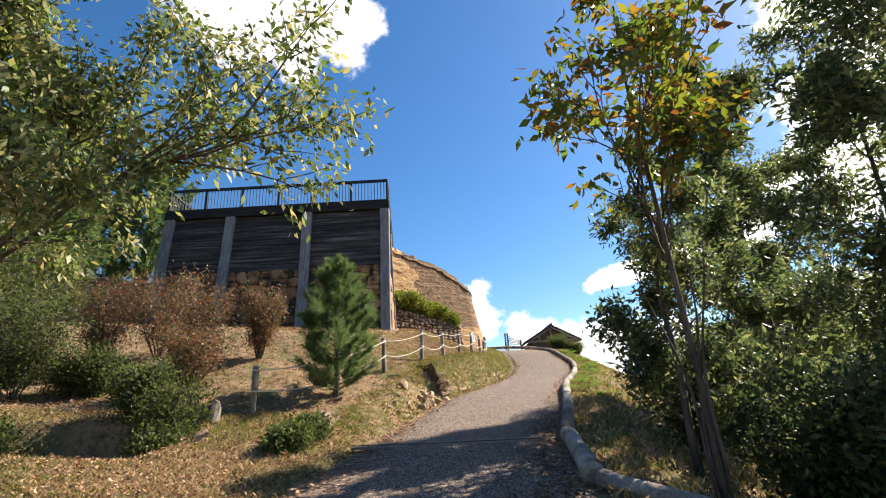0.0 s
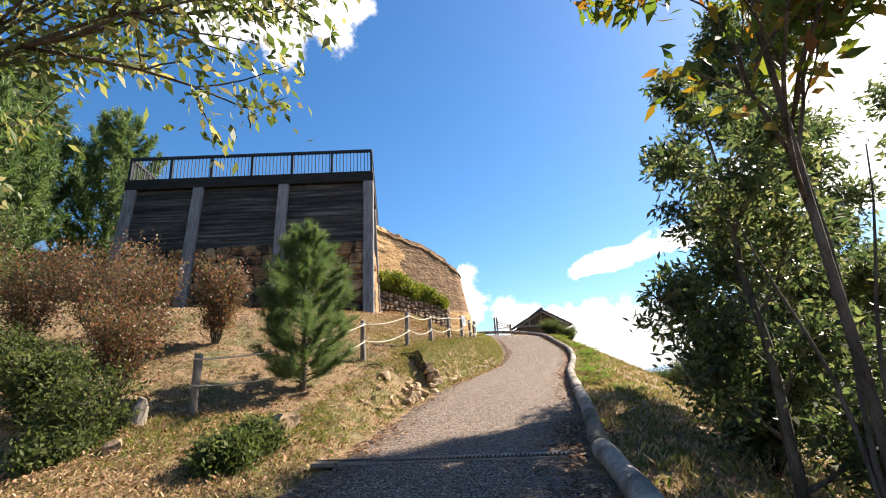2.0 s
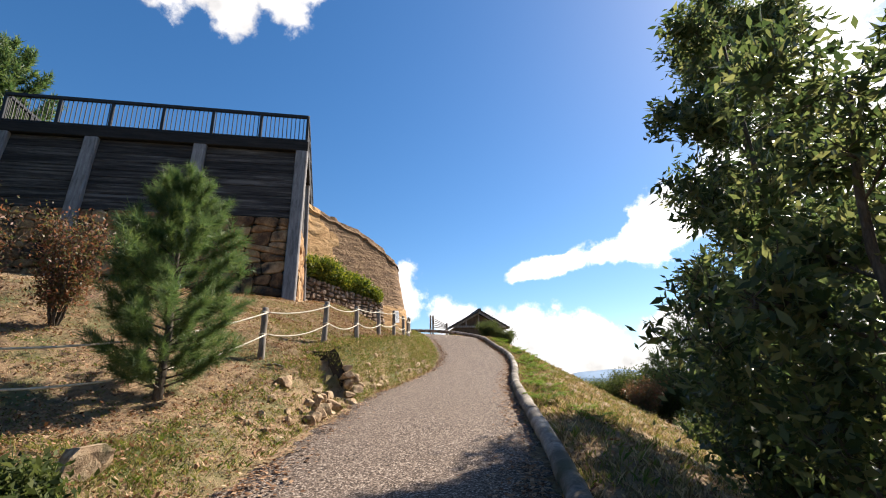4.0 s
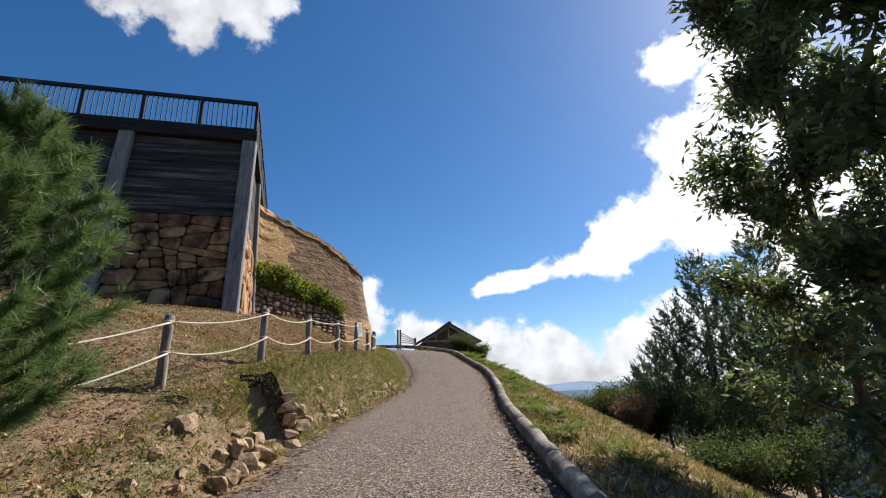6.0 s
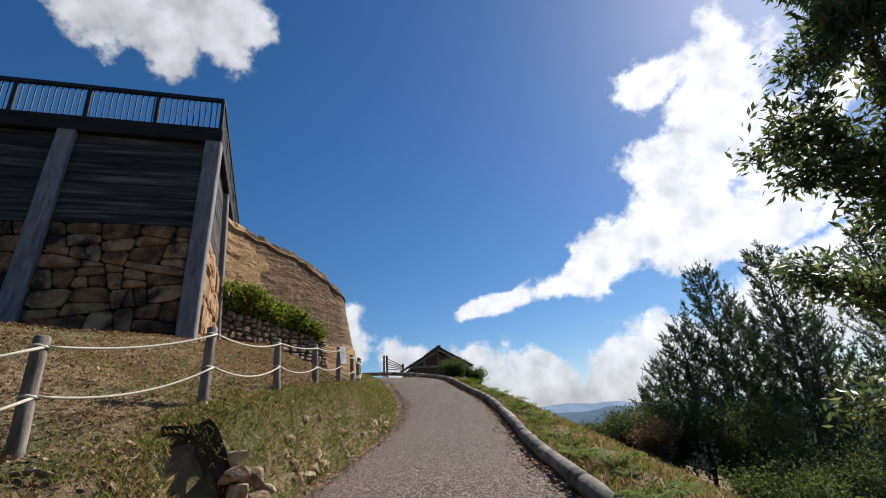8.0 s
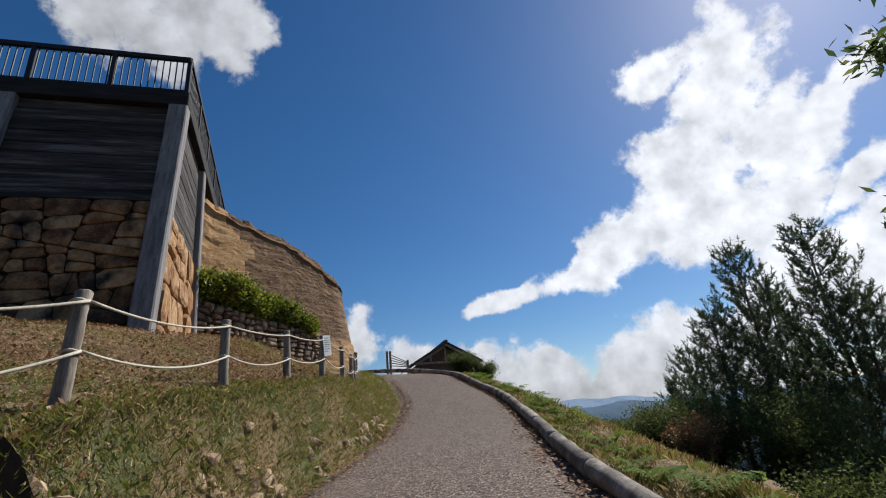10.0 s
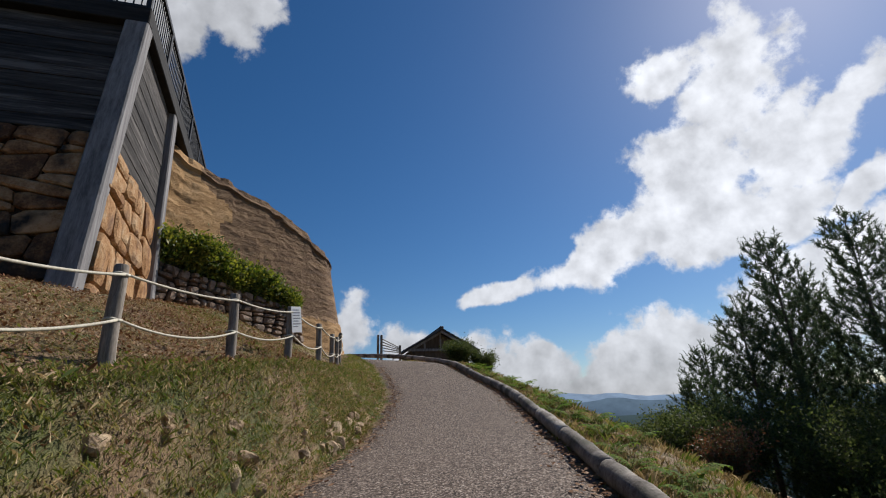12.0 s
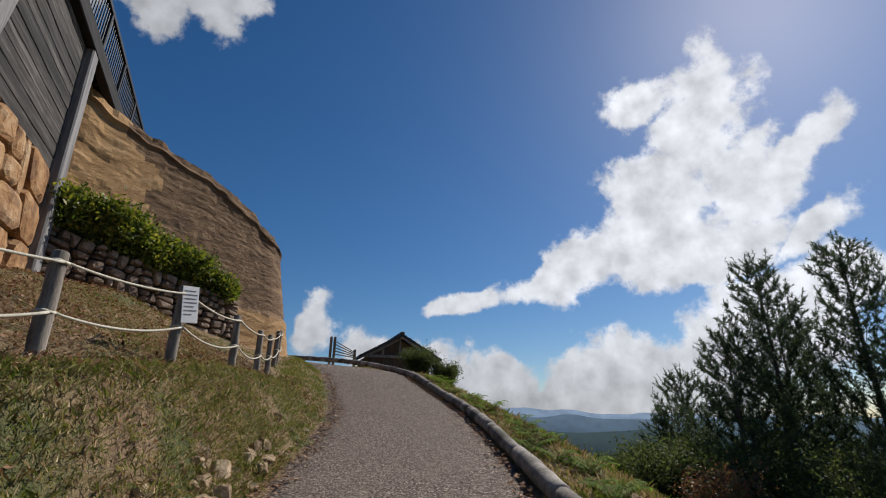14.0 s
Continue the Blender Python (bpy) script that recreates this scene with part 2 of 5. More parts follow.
M_FPOST = material("silvered_fence_wood", [(0.09, 0.075, 0.06), (0.2, 0.17, 0.14), (0.33, 0.29, 0.25)], 6, 0.9, 0.6, 40, stretch=(3, 3, 0.5), objvar=0.3, dist=0.01)
M_ROPE = material("pale_rope", [(0.4, 0.36, 0.28), (0.62, 0.58, 0.48)], 40, 0.9, 0.5, 200, dist=0.005)
M_BARK = material("tree_bark", [(0.03, 0.024, 0.018), (0.08, 0.065, 0.05), (0.14, 0.12, 0.1)], 5, 0.9, 0.7, 40, stretch=(2, 2, 0.5), dist=0.02)
M_STEEL = material("galvanised_grate", [(0.12, 0.11, 0.1), (0.28, 0.27, 0.26)], 6, 0.55, 0.2, 60, metallic=0.6)
M_TILE = material("dark_roof_tile", [(0.03, 0.03, 0.033), (0.07, 0.07, 0.075)], 5, 0.7, 0.4, 30, objvar=0.3)
M_HUTWOOD = material("brown_hut_boards", [(0.05, 0.035, 0.025), (0.1, 0.075, 0.055)], 3, 0.85, 0.5, 25, stretch=(3, 3, 0.4))
M_PAPER = material("white_notice_sheet", [(0.72, 0.72, 0.72), (0.82, 0.82, 0.81)], 4, 0.5, 0.0)
M_INK = material("grey_print", [(0.12, 0.12, 0.14), (0.2, 0.2, 0.22)], 4, 0.6, 0.0)

LF_PALE = leaf_material("pale_leaf", [(0.05, 0.075, 0.022), (0.1, 0.135, 0.04), (0.17, 0.19, 0.07), (0.34, 0.29, 0.13)], 0.45)
LF_DARK = leaf_material("dark_leaf", [(0.03, 0.048, 0.02), (0.055, 0.078, 0.03), (0.1, 0.125, 0.05), (0.17, 0.17, 0.075)], 0.5, 0.42, 0.4)
LF_RED = leaf_material("autumn_leaf", [(0.05, 0.085, 0.02), (0.09, 0.13, 0.03), (0.14, 0.16, 0.035), (0.2, 0.15, 0.035), (0.2, 0.08, 0.035)], 0.5)
LF_RUST = leaf_material("rusty_leaf", [(0.06, 0.065, 0.026), (0.15, 0.07, 0.042), (0.22, 0.095, 0.058), (0.14, 0.115, 0.052), (0.075, 0.09, 0.034)], 0.4)
LF_OLIVE = leaf_material("olive_leaf", [(0.04, 0.06, 0.018), (0.075, 0.1, 0.03), (0.12, 0.14, 0.045), (0.17, 0.15, 0.06)], 0.4)
LF_SHRUB = leaf_material("shrub_leaf", [(0.03, 0.045, 0.016), (0.065, 0.085, 0.028), (0.12, 0.135, 0.05)], 0.4, 0.6, 0.12)
# the yellow end puts sun on the hedge's tops into the leaf colours
LF_BUSH = leaf_material("sunlit_bush_leaf", [(0.035, 0.06, 0.014), (0.085, 0.12, 0.022), (0.18, 0.2, 0.04), (0.28, 0.27, 0.06)], 0.4)
LF_PINE = leaf_material("pine_needle", [(0.05, 0.09, 0.035), (0.095, 0.15, 0.055), (0.17, 0.21, 0.075)], 0.4)
LF_PINE_DARK = leaf_material("dark_pine_needle", [(0.028, 0.05, 0.026), (0.052, 0.078, 0.038), (0.095, 0.115, 0.055)], 0.35)
LF_GRASS = leaf_material("grass_blade", [(0.1, 0.075, 0.035), (0.21, 0.15, 0.075), (0.36, 0.265, 0.14), (0.52, 0.4, 0.24)], 0.25, 0.75, 0.1)
LF_GREEN = leaf_material("green_blade", [(0.06, 0.09, 0.018), (0.11, 0.135, 0.032), (0.18, 0.18, 0.05), (0.3, 0.25, 0.11)], 0.35, 0.7, 0.12)
LF_FERN = leaf_material("fern_frond", [(0.08, 0.14, 0.025), (0.14, 0.21, 0.045), (0.22, 0.27, 0.08)], 0.45, 0.8, 0.08)
LF_LITTER = leaf_material("dead_leaf", [(0.085, 0.04, 0.022), (0.19, 0.1, 0.055), (0.3, 0.18, 0.11), (0.46, 0.32, 0.21)], 0.15, 0.85, 0.08)


# ---- mesh helpers ----
def mesh(name, verts, faces, mat, smooth=False):
    me = bpy.data.meshes.new(name)
    me.from_pydata([tuple(map(float, v)) for v in verts], [], [tuple(map(int, f)) for f in faces])
    me.materials.append(mat)
    if smooth:
        me.polygons.foreach_set("use_smooth", [True] * len(me.polygons))
    me.update()
    return me


def child(name, me, parent=None, label="", m=None):
    ob = new(name, me)
    if parent is not None:
        ob.parent = parent
    if m is not None:
        ob.matrix_basis = m
    if label:
        ob["label"] = label
    return ob


def part(name, bm, mat, parent, label="", smooth=False):
    me = bpy.data.meshes.new(name)
    bm.to_mesh(me)
    bm.free()
    me.materials.append(mat)
    if smooth:
        me.polygons.foreach_set("use_smooth", [True] * len(me.polygons))
    return child(name, me, parent, label)


def empty(name, at=(0, 0, 0)):
    ob = new(name)
    ob.location = at
    return ob


def box(bm, a, b, bevel=0.0, m=None, jitter=0.0, rng=random):
    """A box between the corners a and b in bm, with bevelled edges."""
    r = bmesh.ops.create_cube(bm, size=1)
    vs = r["verts"]
    for v in vs:
        v.co = Vector([(a[k] + b[k]) / 2 + v.co[k] * (b[k] - a[k]) for k in range(3)])
        if jitter:
            v.co += Vector([rng.uniform(-jitter, jitter) for _ in range(3)])
    if bevel:
        es = {e for v in vs for e in v.link_edges}
        vs = bmesh.ops.bevel(bm, geom=list(es), offset=bevel, segments=1, affect="EDGES")["verts"]
    if m is not None:
        bmesh.ops.transform(bm, matrix=m, verts=list({v for v in vs}))
    return bm


def boxed(a, b, bevel=0.0, m=None, jitter=0.0, rng=random):
    return box(bmesh.new(), a, b, bevel, m, jitter, rng)


def tubes(segments, sides=6):
    """Verts and faces of tapered tubes: each of segments is a list of (point, radius)."""
    V, F = [], []
    for seg in segments:
        pts = [Vector(p) for p, _ in seg]
        base = len(V)
        for i, (p, r) in enumerate(zip(pts, [r for _, r in seg])):
            d = (pts[min(i + 1, len(pts) - 1)] - pts[max(i - 1, 0)]).normalized()
            a = d.cross(Vector((0.31, 0.17, 0.93)) if abs(d.z) < 0.9 else Vector((1, 0.1, 0))).normalized()
            b = d.cross(a)
            for k in range(sides):
                w = 2 * math.pi * k / sides
                V.append(p + r * (math.cos(w) * a + math.sin(w) * b))
        for i in range(len(pts) - 1):
            for k in range(sides):
                k2 = (k + 1) % sides
                F.append((base + i * sides + k, base + i * sides + k2, base + (i + 1) * sides + k2, base + (i + 1) * sides + k))
        F.append(tuple(base + k for k in reversed(range(sides))))
        F.append(tuple(base + (len(pts) - 1) * sides + k for k in range(sides)))
    return V, F


def quads_mesh(name, P, mat):
    """A mesh of loose faces: P has the shape (faces, corners, 3)."""
    n, c = P.shape[:2]
    me = bpy.data.meshes.new(name)
    me.vertices.add(n * c)
    me.vertices.foreach_set("co", P.astype(np.float32).ravel())
    me.loops.add(n * c)
    me.loops.foreach_set("vertex_index", np.arange(n * c, dtype=np.int32))
    me.polygons.add(n)
    me.polygons.foreach_set("loop_start", np.arange(0, n * c, c, dtype=np.int32))
    me.polygons.foreach_set("loop_total", np.full(n, c, dtype=np.int32))
    me.materials.append(mat)
    me.update(calc_edges=True)
    return me


def leaf_faces(centres, size, rng, droop=0.3, slim=0.42, ways=None, spread=1.0):
    """Pointed leaves, four corners each, at the centres."""
    n = len(centres)
    d = rng.normal(size=(n, 3)) * spread
    if ways is not None:
        d = d * 0.7 + ways
    d[:, 2] -= droop
    d /= np.linalg.norm(d, axis=1, keepdims=True) + 1e-9
    u = rng.normal(size=(n, 3))
    s = np.cross(d, u)
    s /= np.linalg.norm(s, axis=1, keepdims=True) + 1e-9
    nrm = np.cross(d, s)
    ln = size * rng.uniform(0.6, 1.3, (n, 1))
    a = centres
    t = centres + d * ln
    mid = centres + d * ln * 0.45
    return np.stack([a, mid + s * ln * slim / 2 + nrm * ln * 0.06, t, mid - s * ln * slim / 2 + nrm * ln * 0.06], axis=1)


# ---- the lie of the land ----
def spline(rows, step=0.12):
    """Points along a smooth line through the rows (any number of columns)."""
    R = np.array(rows, float)
    out = []
    for i in range(len(R) - 1):
        p0, p1, p2, p3 = R[max(i - 1, 0)], R[i], R[i + 1], R[min(i + 2, len(R) - 1)]
        n = max(2, int(np.linalg.norm(p2[:2] - p1[:2]) / step))
        for k in range(n):
            t = k / n
            out.append(0.5 * (2 * p1 + (p2 - p0) * t + (2 * p0 - 5 * p1 + 4 * p2 - p3) * t * t + (3 * p1 - p0 - 3 * p2 + p3) * t ** 3))
    out.append(R[-1])
    return np.array(out)


# centre of the path: x, y, z, half width
LANE = spline([(-1.6, -12, -1.45, 2.3), (-0.9, -5, -0.6, 2.2), (-0.5, 0, 0.03, 2.1), (-0.25, 4, 0.57, 1.75), (-0.02, 5.6, 0.78, 1.55), (0.42, 7.5, 1.03, 1.45), (1.2, 10, 1.36, 1.48),
               (2.26, 13.5, 1.8, 1.44), (3.16, 16, 2.03, 1.39), (4.7, 20, 2.47, 1.37), (5.65, 23, 2.92, 1.4), (6.15, 25, 3.27, 1.4), (6.5, 27.5, 3.75, 1.42), (6.75, 30.5, 4.42, 1.4),
               (6.8, 33, 4.8, 1.4), (6.3, 35.6, 5.15, 1.4), (4.6, 37.6, 5.42, 1.4), (1.5, 38.8, 5.6, 1.4), (-4, 39.4, 5.7, 1.4)])
TAN = np.gradient(LANE[:, :2], axis=0)
TAN /= np.linalg.norm(TAN, axis=1, keepdims=True)


def swell(x, y, f, seed=0.0):
    """Cheap smooth unevenness of about +-1."""
    return (np.sin(x * f + 1.7 * np.sin(y * f * 0.63 + seed)) + np.sin(y * f * 1.13 + 1.3 * np.sin(x * f * 0.71 + seed * 2.1)) + np.sin((x + y) * f * 0.57 + seed)) / 3


def side_of_lane(x, y):
    """Signed distance beyond the path's edge (left negative), height of the path there, and how far along."""
    x, y = np.atleast_1d(np.asarray(x, float)), np.atleast_1d(np.asarray(y, float))
    s, z, along = np.empty_like(x), np.empty_like(x), np.empty_like(x)
    for i in range(0, len(x), 4000):
        X, Y = x[i:i + 4000, None], y[i:i + 4000, None]
        k = np.argmin((X - LANE[None, :, 0]) ** 2 + (Y - LANE[None, :, 1]) ** 2, axis=1)
        dx, dy = x[i:i + 4000] - LANE[k, 0], y[i:i + 4000] - LANE[k, 1]
        lat = dx * TAN[k, 1] - dy * TAN[k, 0]
        dist = np.hypot(dx, dy)
        s[i:i + 4000] = np.sign(lat) * np.maximum(dist - LANE[k, 3], -1.0) * np.where(dist > LANE[k, 3], 1, 0)
        z[i:i + 4000], along[i:i + 4000] = LANE[k, 2], LANE[k, 1]
    return s, z, along


def notch(x, y):
    """1 inside the culvert's open notch in the foot of the bank, 0 outside it."""
    mid = 0.13 + 0.22 * (13.4 - y)
    return np.exp(-((x - mid) / 0.27) ** 6) * np.clip((13.46 - y) / 0.12, 0, 1) * np.clip((y - 12.35) / 0.6, 0, 1)


def land(x, y):
    """Height of the ground."""
    x, y = np.atleast_1d(np.asarray(x, float)), np.atleast_1d(np.asarray(y, float))
    s, z, al = side_of_lane(x, y)
    d = np.abs(s)
    rise = np.interp(al, [0, 6, 9, 11, 12.2, 13.6, 16, 18, 20, 22, 25, 28, 33], [0.06, 0.1, 0.28, 0.55, 0.74, 1.05, 1.13, 1.17, 1.15, 0.9, 0.48, 0.4, 0.3])
    slope = np.interp(al, [2, 7, 10, 13, 20, 25, 33], [0.05, 0.12, 0.2, 0.34, 0.37, 0.5, 0.2])
    k = np.clip((d - 0.12) / np.interp(al, [12, 13, 18, 20], [0.85, 0.45, 0.45, 0.85]), 0, 1)
    left = rise * k * k * (3 - 2 * k) + slope * np.clip(d - 1.2, 0, 3.6) + 0.13 * np.clip(d - 4.8, 0, 14) + 0.25 * np.clip(d - 18.8, 0, 40)
    drop = np.interp(al, [0, 20, 33, 37], [1.0, 1.0, 1.0, 0.35])
    right = -(0.05 * np.clip(d - 0.4, 0, 0.6) + 0.5 * np.clip(d - 1.0, 0, 7) + 0.42 * np.clip(d - 8, 0, 60) + 0.3 * np.clip(d - 67, 0, 500)) * drop
    h = z + np.where(s < 0, left, right)
    h = h + np.where(d > 0.25, np.minimum(1, d) * (0.05 * swell(x, y, 1.9) + 0.025 * swell(x, y, 6.1, 2.0)), -0.05)
    h = h - np.where(s < 0, notch(x, y), 0) * np.maximum(h - z - 0.1, 0)
    # a hollow under the lip of the terrace
    step = np.clip((8.85 + 0.2 * swell(x, y, 1.3, 5.0) - y) / 0.16, 0, 1) * np.clip((y - 6.9) / 1.0, 0, 1) * np.clip((-3.75 - x) / 0.35, 0, 1) * np.clip((x + 8.4) / 0.8, 0, 1)
    h = h - 0.7 * step * step * (3 - 2 * step)
    far = np.clip((np.hypot(x, y) - 70) / 500, 0, 1)
    return h * (1 - far) + far * (-160 + 12 * swell(x, y, 0.004))


def ground_z(x, y):
    return float(land(x, y)[0])


def build_ground():
    def lines(lo, hi, step, reach):
        mid = np.arange(lo, hi + 1e-6, step)
        out, e = [], step
        while not out or out[-1] < reach:
            e *= 1.25
            out.append((out[-1] if out else 0) + e)
        return np.concatenate([lo - np.array(out[::-1]), mid, hi + np.array(out)])
    xs, ys = lines(-14, 17, 0.16, 4500), lines(-4, 41, 0.16, 4500)
    X, Y = np.meshgrid(xs, ys)
    Z = land(X.ravel(), Y.ravel())
    V = np.stack([X.ravel(), Y.ravel(), Z], 1)
    nx, ny = len(xs), len(ys)
    i = (np.arange(ny - 1)[:, None] * nx + np.arange(nx - 1)[None, :]).ravel()
    F = np.stack([i, i + 1, i + nx + 1, i + nx], 1)
    ob = new("ground", mesh("ground", V, F, M_GROUND, True))
    tagged(ob, "dry grassy hillside with bare brown soil and leaf litter", "ground", kind="structure")


build_ground()


def build_path():
    V, F, cols = [], [], 14
    for k in range(len(LANE)):
        x, y, z, w = LANE[k]
        t = TAN[k]
        for c in range(cols + 1):
            u = c / cols * 2 - 1
            ragged = (0.06 * math.sin(k * 0.9) + 0.05 * math.sin(k * 0.37 + 1) + 0.04 * math.sin(k * 2.3)) if c in (0, cols) else 0
            q = u * w + ragged * (1 if u > 0 else -1)
            V.append((x + t[1] * q, y - t[0] * q, z + 0.02 * (1 - u * u) - (0.05 if abs(u) == 1 else 0)))
    for k in range(len(LANE) - 1):
        for c in range(cols):
            a = k * (cols + 1) + c
            F.append((a, a + 1, a + cols + 2, a + cols + 1))
    ob = new("path", mesh("path", V, F, M_ASPHALT, True))
    tagged(ob, "worn grey-brown asphalt footpath climbing the slope", "path", kind="structure")


build_path()


def lane_point(y, off, dz=0.0):
    """A point beside the path: off metres beyond its right (positive) or left (negative) edge, where the lane passes y."""
    k = int(np.argmin(np.abs(LANE[:, 1] - y)))
    x0, y0, z, w = LANE[k]
    q = (w + abs(off)) * (1 if off > 0 else -1)
    return Vector((x0 + TAN[k, 1] * q, y0 - TAN[k, 0] * q, z + dz))


# ---- the timber and stone platform ----
FX0, FX1 = -12.75, -1.38          # left and right ends of the front face
SIDE_Y = 26.6                     # far end of the boarded side
STONE_Z, TOP_Z = 8.35, 11.4        # top of the stonework, underside of the deck's edge


def front_y(z, x=FX1):
    """The front leans back and runs slightly away to the left."""
    return 22.0 + 0.13 * (z - 4.9) + 0.045 * (FX1 - x)


def side_x(z, y=22.0):
    return -1.38 - 0.03 * (z - 4.9) - 0.03 * (y - 22.0)


def front_at(x, z, out=0.0):
    """A point of the leaning front face."""
    return Vector((x, front_y(z, x) - out, z))


def side_at(y, z, out=0.0):
    return Vector((side_x(z, y) + out, y, z))


def cells(w, h, nx, ny, rng, jit=0.34):
    """Irregular stone outlines that fill a w by h panel: a rectangle broken again and again by slightly slanted cuts."""
    todo, out = [[(0, 0), (w, 0), (w, h), (0, h)]], []
    goal = w * h / (nx * ny)
    while todo:
        poly = todo.pop()
        n = len(poly)
        xs, ys = [p[0] for p in poly], [p[1] for p in poly]
        bw, bh = max(xs) - min(xs), max(ys) - min(ys)
        area = abs(sum(poly[k][0] * poly[(k + 1) % n][1] - poly[(k + 1) % n][0] * poly[k][1] for k in range(n))) / 2
        if area < goal * rng.uniform(0.6, 2.6):
            out.append(poly)
            continue
        f, tilt = rng.uniform(0.33, 0.67), rng.uniform(-jit, jit) * 0.7
        if bw > bh * rng.uniform(0.9, 1.7):
            mx, my, nv = min(xs) + bw * f, (min(ys) + max(ys)) / 2, (1, tilt)
        else:
            mx, my, nv = (min(xs) + max(xs)) / 2, min(ys) + bh * f, (tilt * 0.6, 1)
        for sgn in (1, -1):
            piece = []
            for k in range(n):
                a, b = poly[k], poly[(k + 1) % n]
                da, db = sgn * ((a[0] - mx) * nv[0] + (a[1] - my) * nv[1]), sgn * ((b[0] - mx) * nv[0] + (b[1] - my) * nv[1])
                if da <= 0:
                    piece.append(a)
                if da * db < 0:
                    t = da / (da - db)
                    piece.append((a[0] + t * (b[0] - a[0]), a[1] + t * (b[1] - a[1])))
            if len(piece) >= 3:
                todo.append(piece)
    return out


def stone_mesh(poly, place, rng, gap=0.016, depth=0.16, bulge=0.055):
    """One dressed stone: outline cut back at the corners, swelling outwards. place(u, v, out) gives the world point."""
    pts = []
    n = len(poly)
    cx, cy = sum(p[0] for p in poly) / n, sum(p[1] for p in poly) / n
    for k in range(n):
        a, b, c = poly[k - 1], poly[k], poly[(k + 1) % n]
        cut = rng.uniform(0.08, 0.24)
        for q, f in ((a, cut), (c, cut)):
            pts.append((b[0] + (q[0] - b[0]) * f, b[1] + (q[1] - b[1]) * f))
    size = max(0.05, (sum(math.hypot(p[0] - cx, p[1] - cy) for p in pts) / len(pts)))
    s0, s1, s2 = max(0.3, 1 - gap / size), max(0.25, 1 - (gap + 0.035) / size), 0.6
    face = bulge * rng.uniform(0.5, 1.3)
    V, F, m = [], [], len(pts)
    tx, ty = rng.uniform(-0.06, 0.06), rng.uniform(-0.06, 0.06)
    for s, o in ((s0, -depth), (s0, 0.0), (s1, face * 0.6), (s2, face)):
        for p in pts:
            u, v = cx + (p[0] - cx) * s, cy + (p[1] - cy) * s
            w = o if o <= 0 else o + tx * (u - cx) + ty * (v - cy) + rng.uniform(-0.012, 0.012)
            V.append(place(u, v, w))
    V.append(place(cx, cy, face * 1.05))
    for r in range(3):
        for k in range(m):
            k2 = (k + 1) % m
            F.append((r * m + k, r * m + k2, (r + 1) * m + k2, (r + 1) * m + k))
    for k in range(m):
        F.append((3 * m + k, 3 * m + (k + 1) % m, 4 * m))
    return V, F


def plank(place, u0, u1, v0, v1, rng, mat, parent, name="board", thick=0.06):
    """A weathered board between u0..u1 and v0..v1 of a face, with uneven edges."""
    n = 10
    V, F = [], []
    lift = rng.uniform(0, 0.014)
    top = [v1 - rng.uniform(0, 0.014) for _ in range(n + 1)]
    bot = [v0 + rng.uniform(0, 0.008) for _ in range(n + 1)]
    for k in range(n + 1):
        u = u0 + (u1 - u0) * k / n
        o = lift + rng.uniform(-0.006, 0.006)
        for v, w in ((bot[k], -thick), (bot[k], o), (bot[k] + 0.012, o + 0.01), (top[k] - 0.012, o + 0.01), (top[k], o), (top[k], -thick)):
            V.append(place(u, v, w))
    for k in range(n):
        for c in range(5):
            a = k * 6 + c
            F.append((a, a + 6, a + 7, a + 1))
    F += [tuple(range(6)), tuple(n * 6 + c for c in reversed(range(6)))]
    return child(name, mesh(name, V, F, mat), parent)


def timber(place, u, half, v0, v1, rng, parent, name="post", proud=0.22, back=0.15):
    """A squared upright following a leaning face."""
    V, F, n = [], [], 12
    b = 0.035
    for k in range(n + 1):
        v = v0 + (v1 - v0) * k / n
        j = rng.uniform(-0.006, 0.006)
        for du, w in ((-half, -back), (-half, proud - b), (-half + b, proud), (half - b, proud), (half, proud - b), (half, -back)):
            V.append(place(u + du + j, v, w))
    for k in range(n):
        for c in range(5):
            a = k * 6 + c
            F.append((a, a + 1, a + 7, a + 6))
    F += [tuple(reversed(range(6))), tuple(n * 6 + c for c in range(6))]
    return child(name, mesh(name, V, F, M_POST), parent)


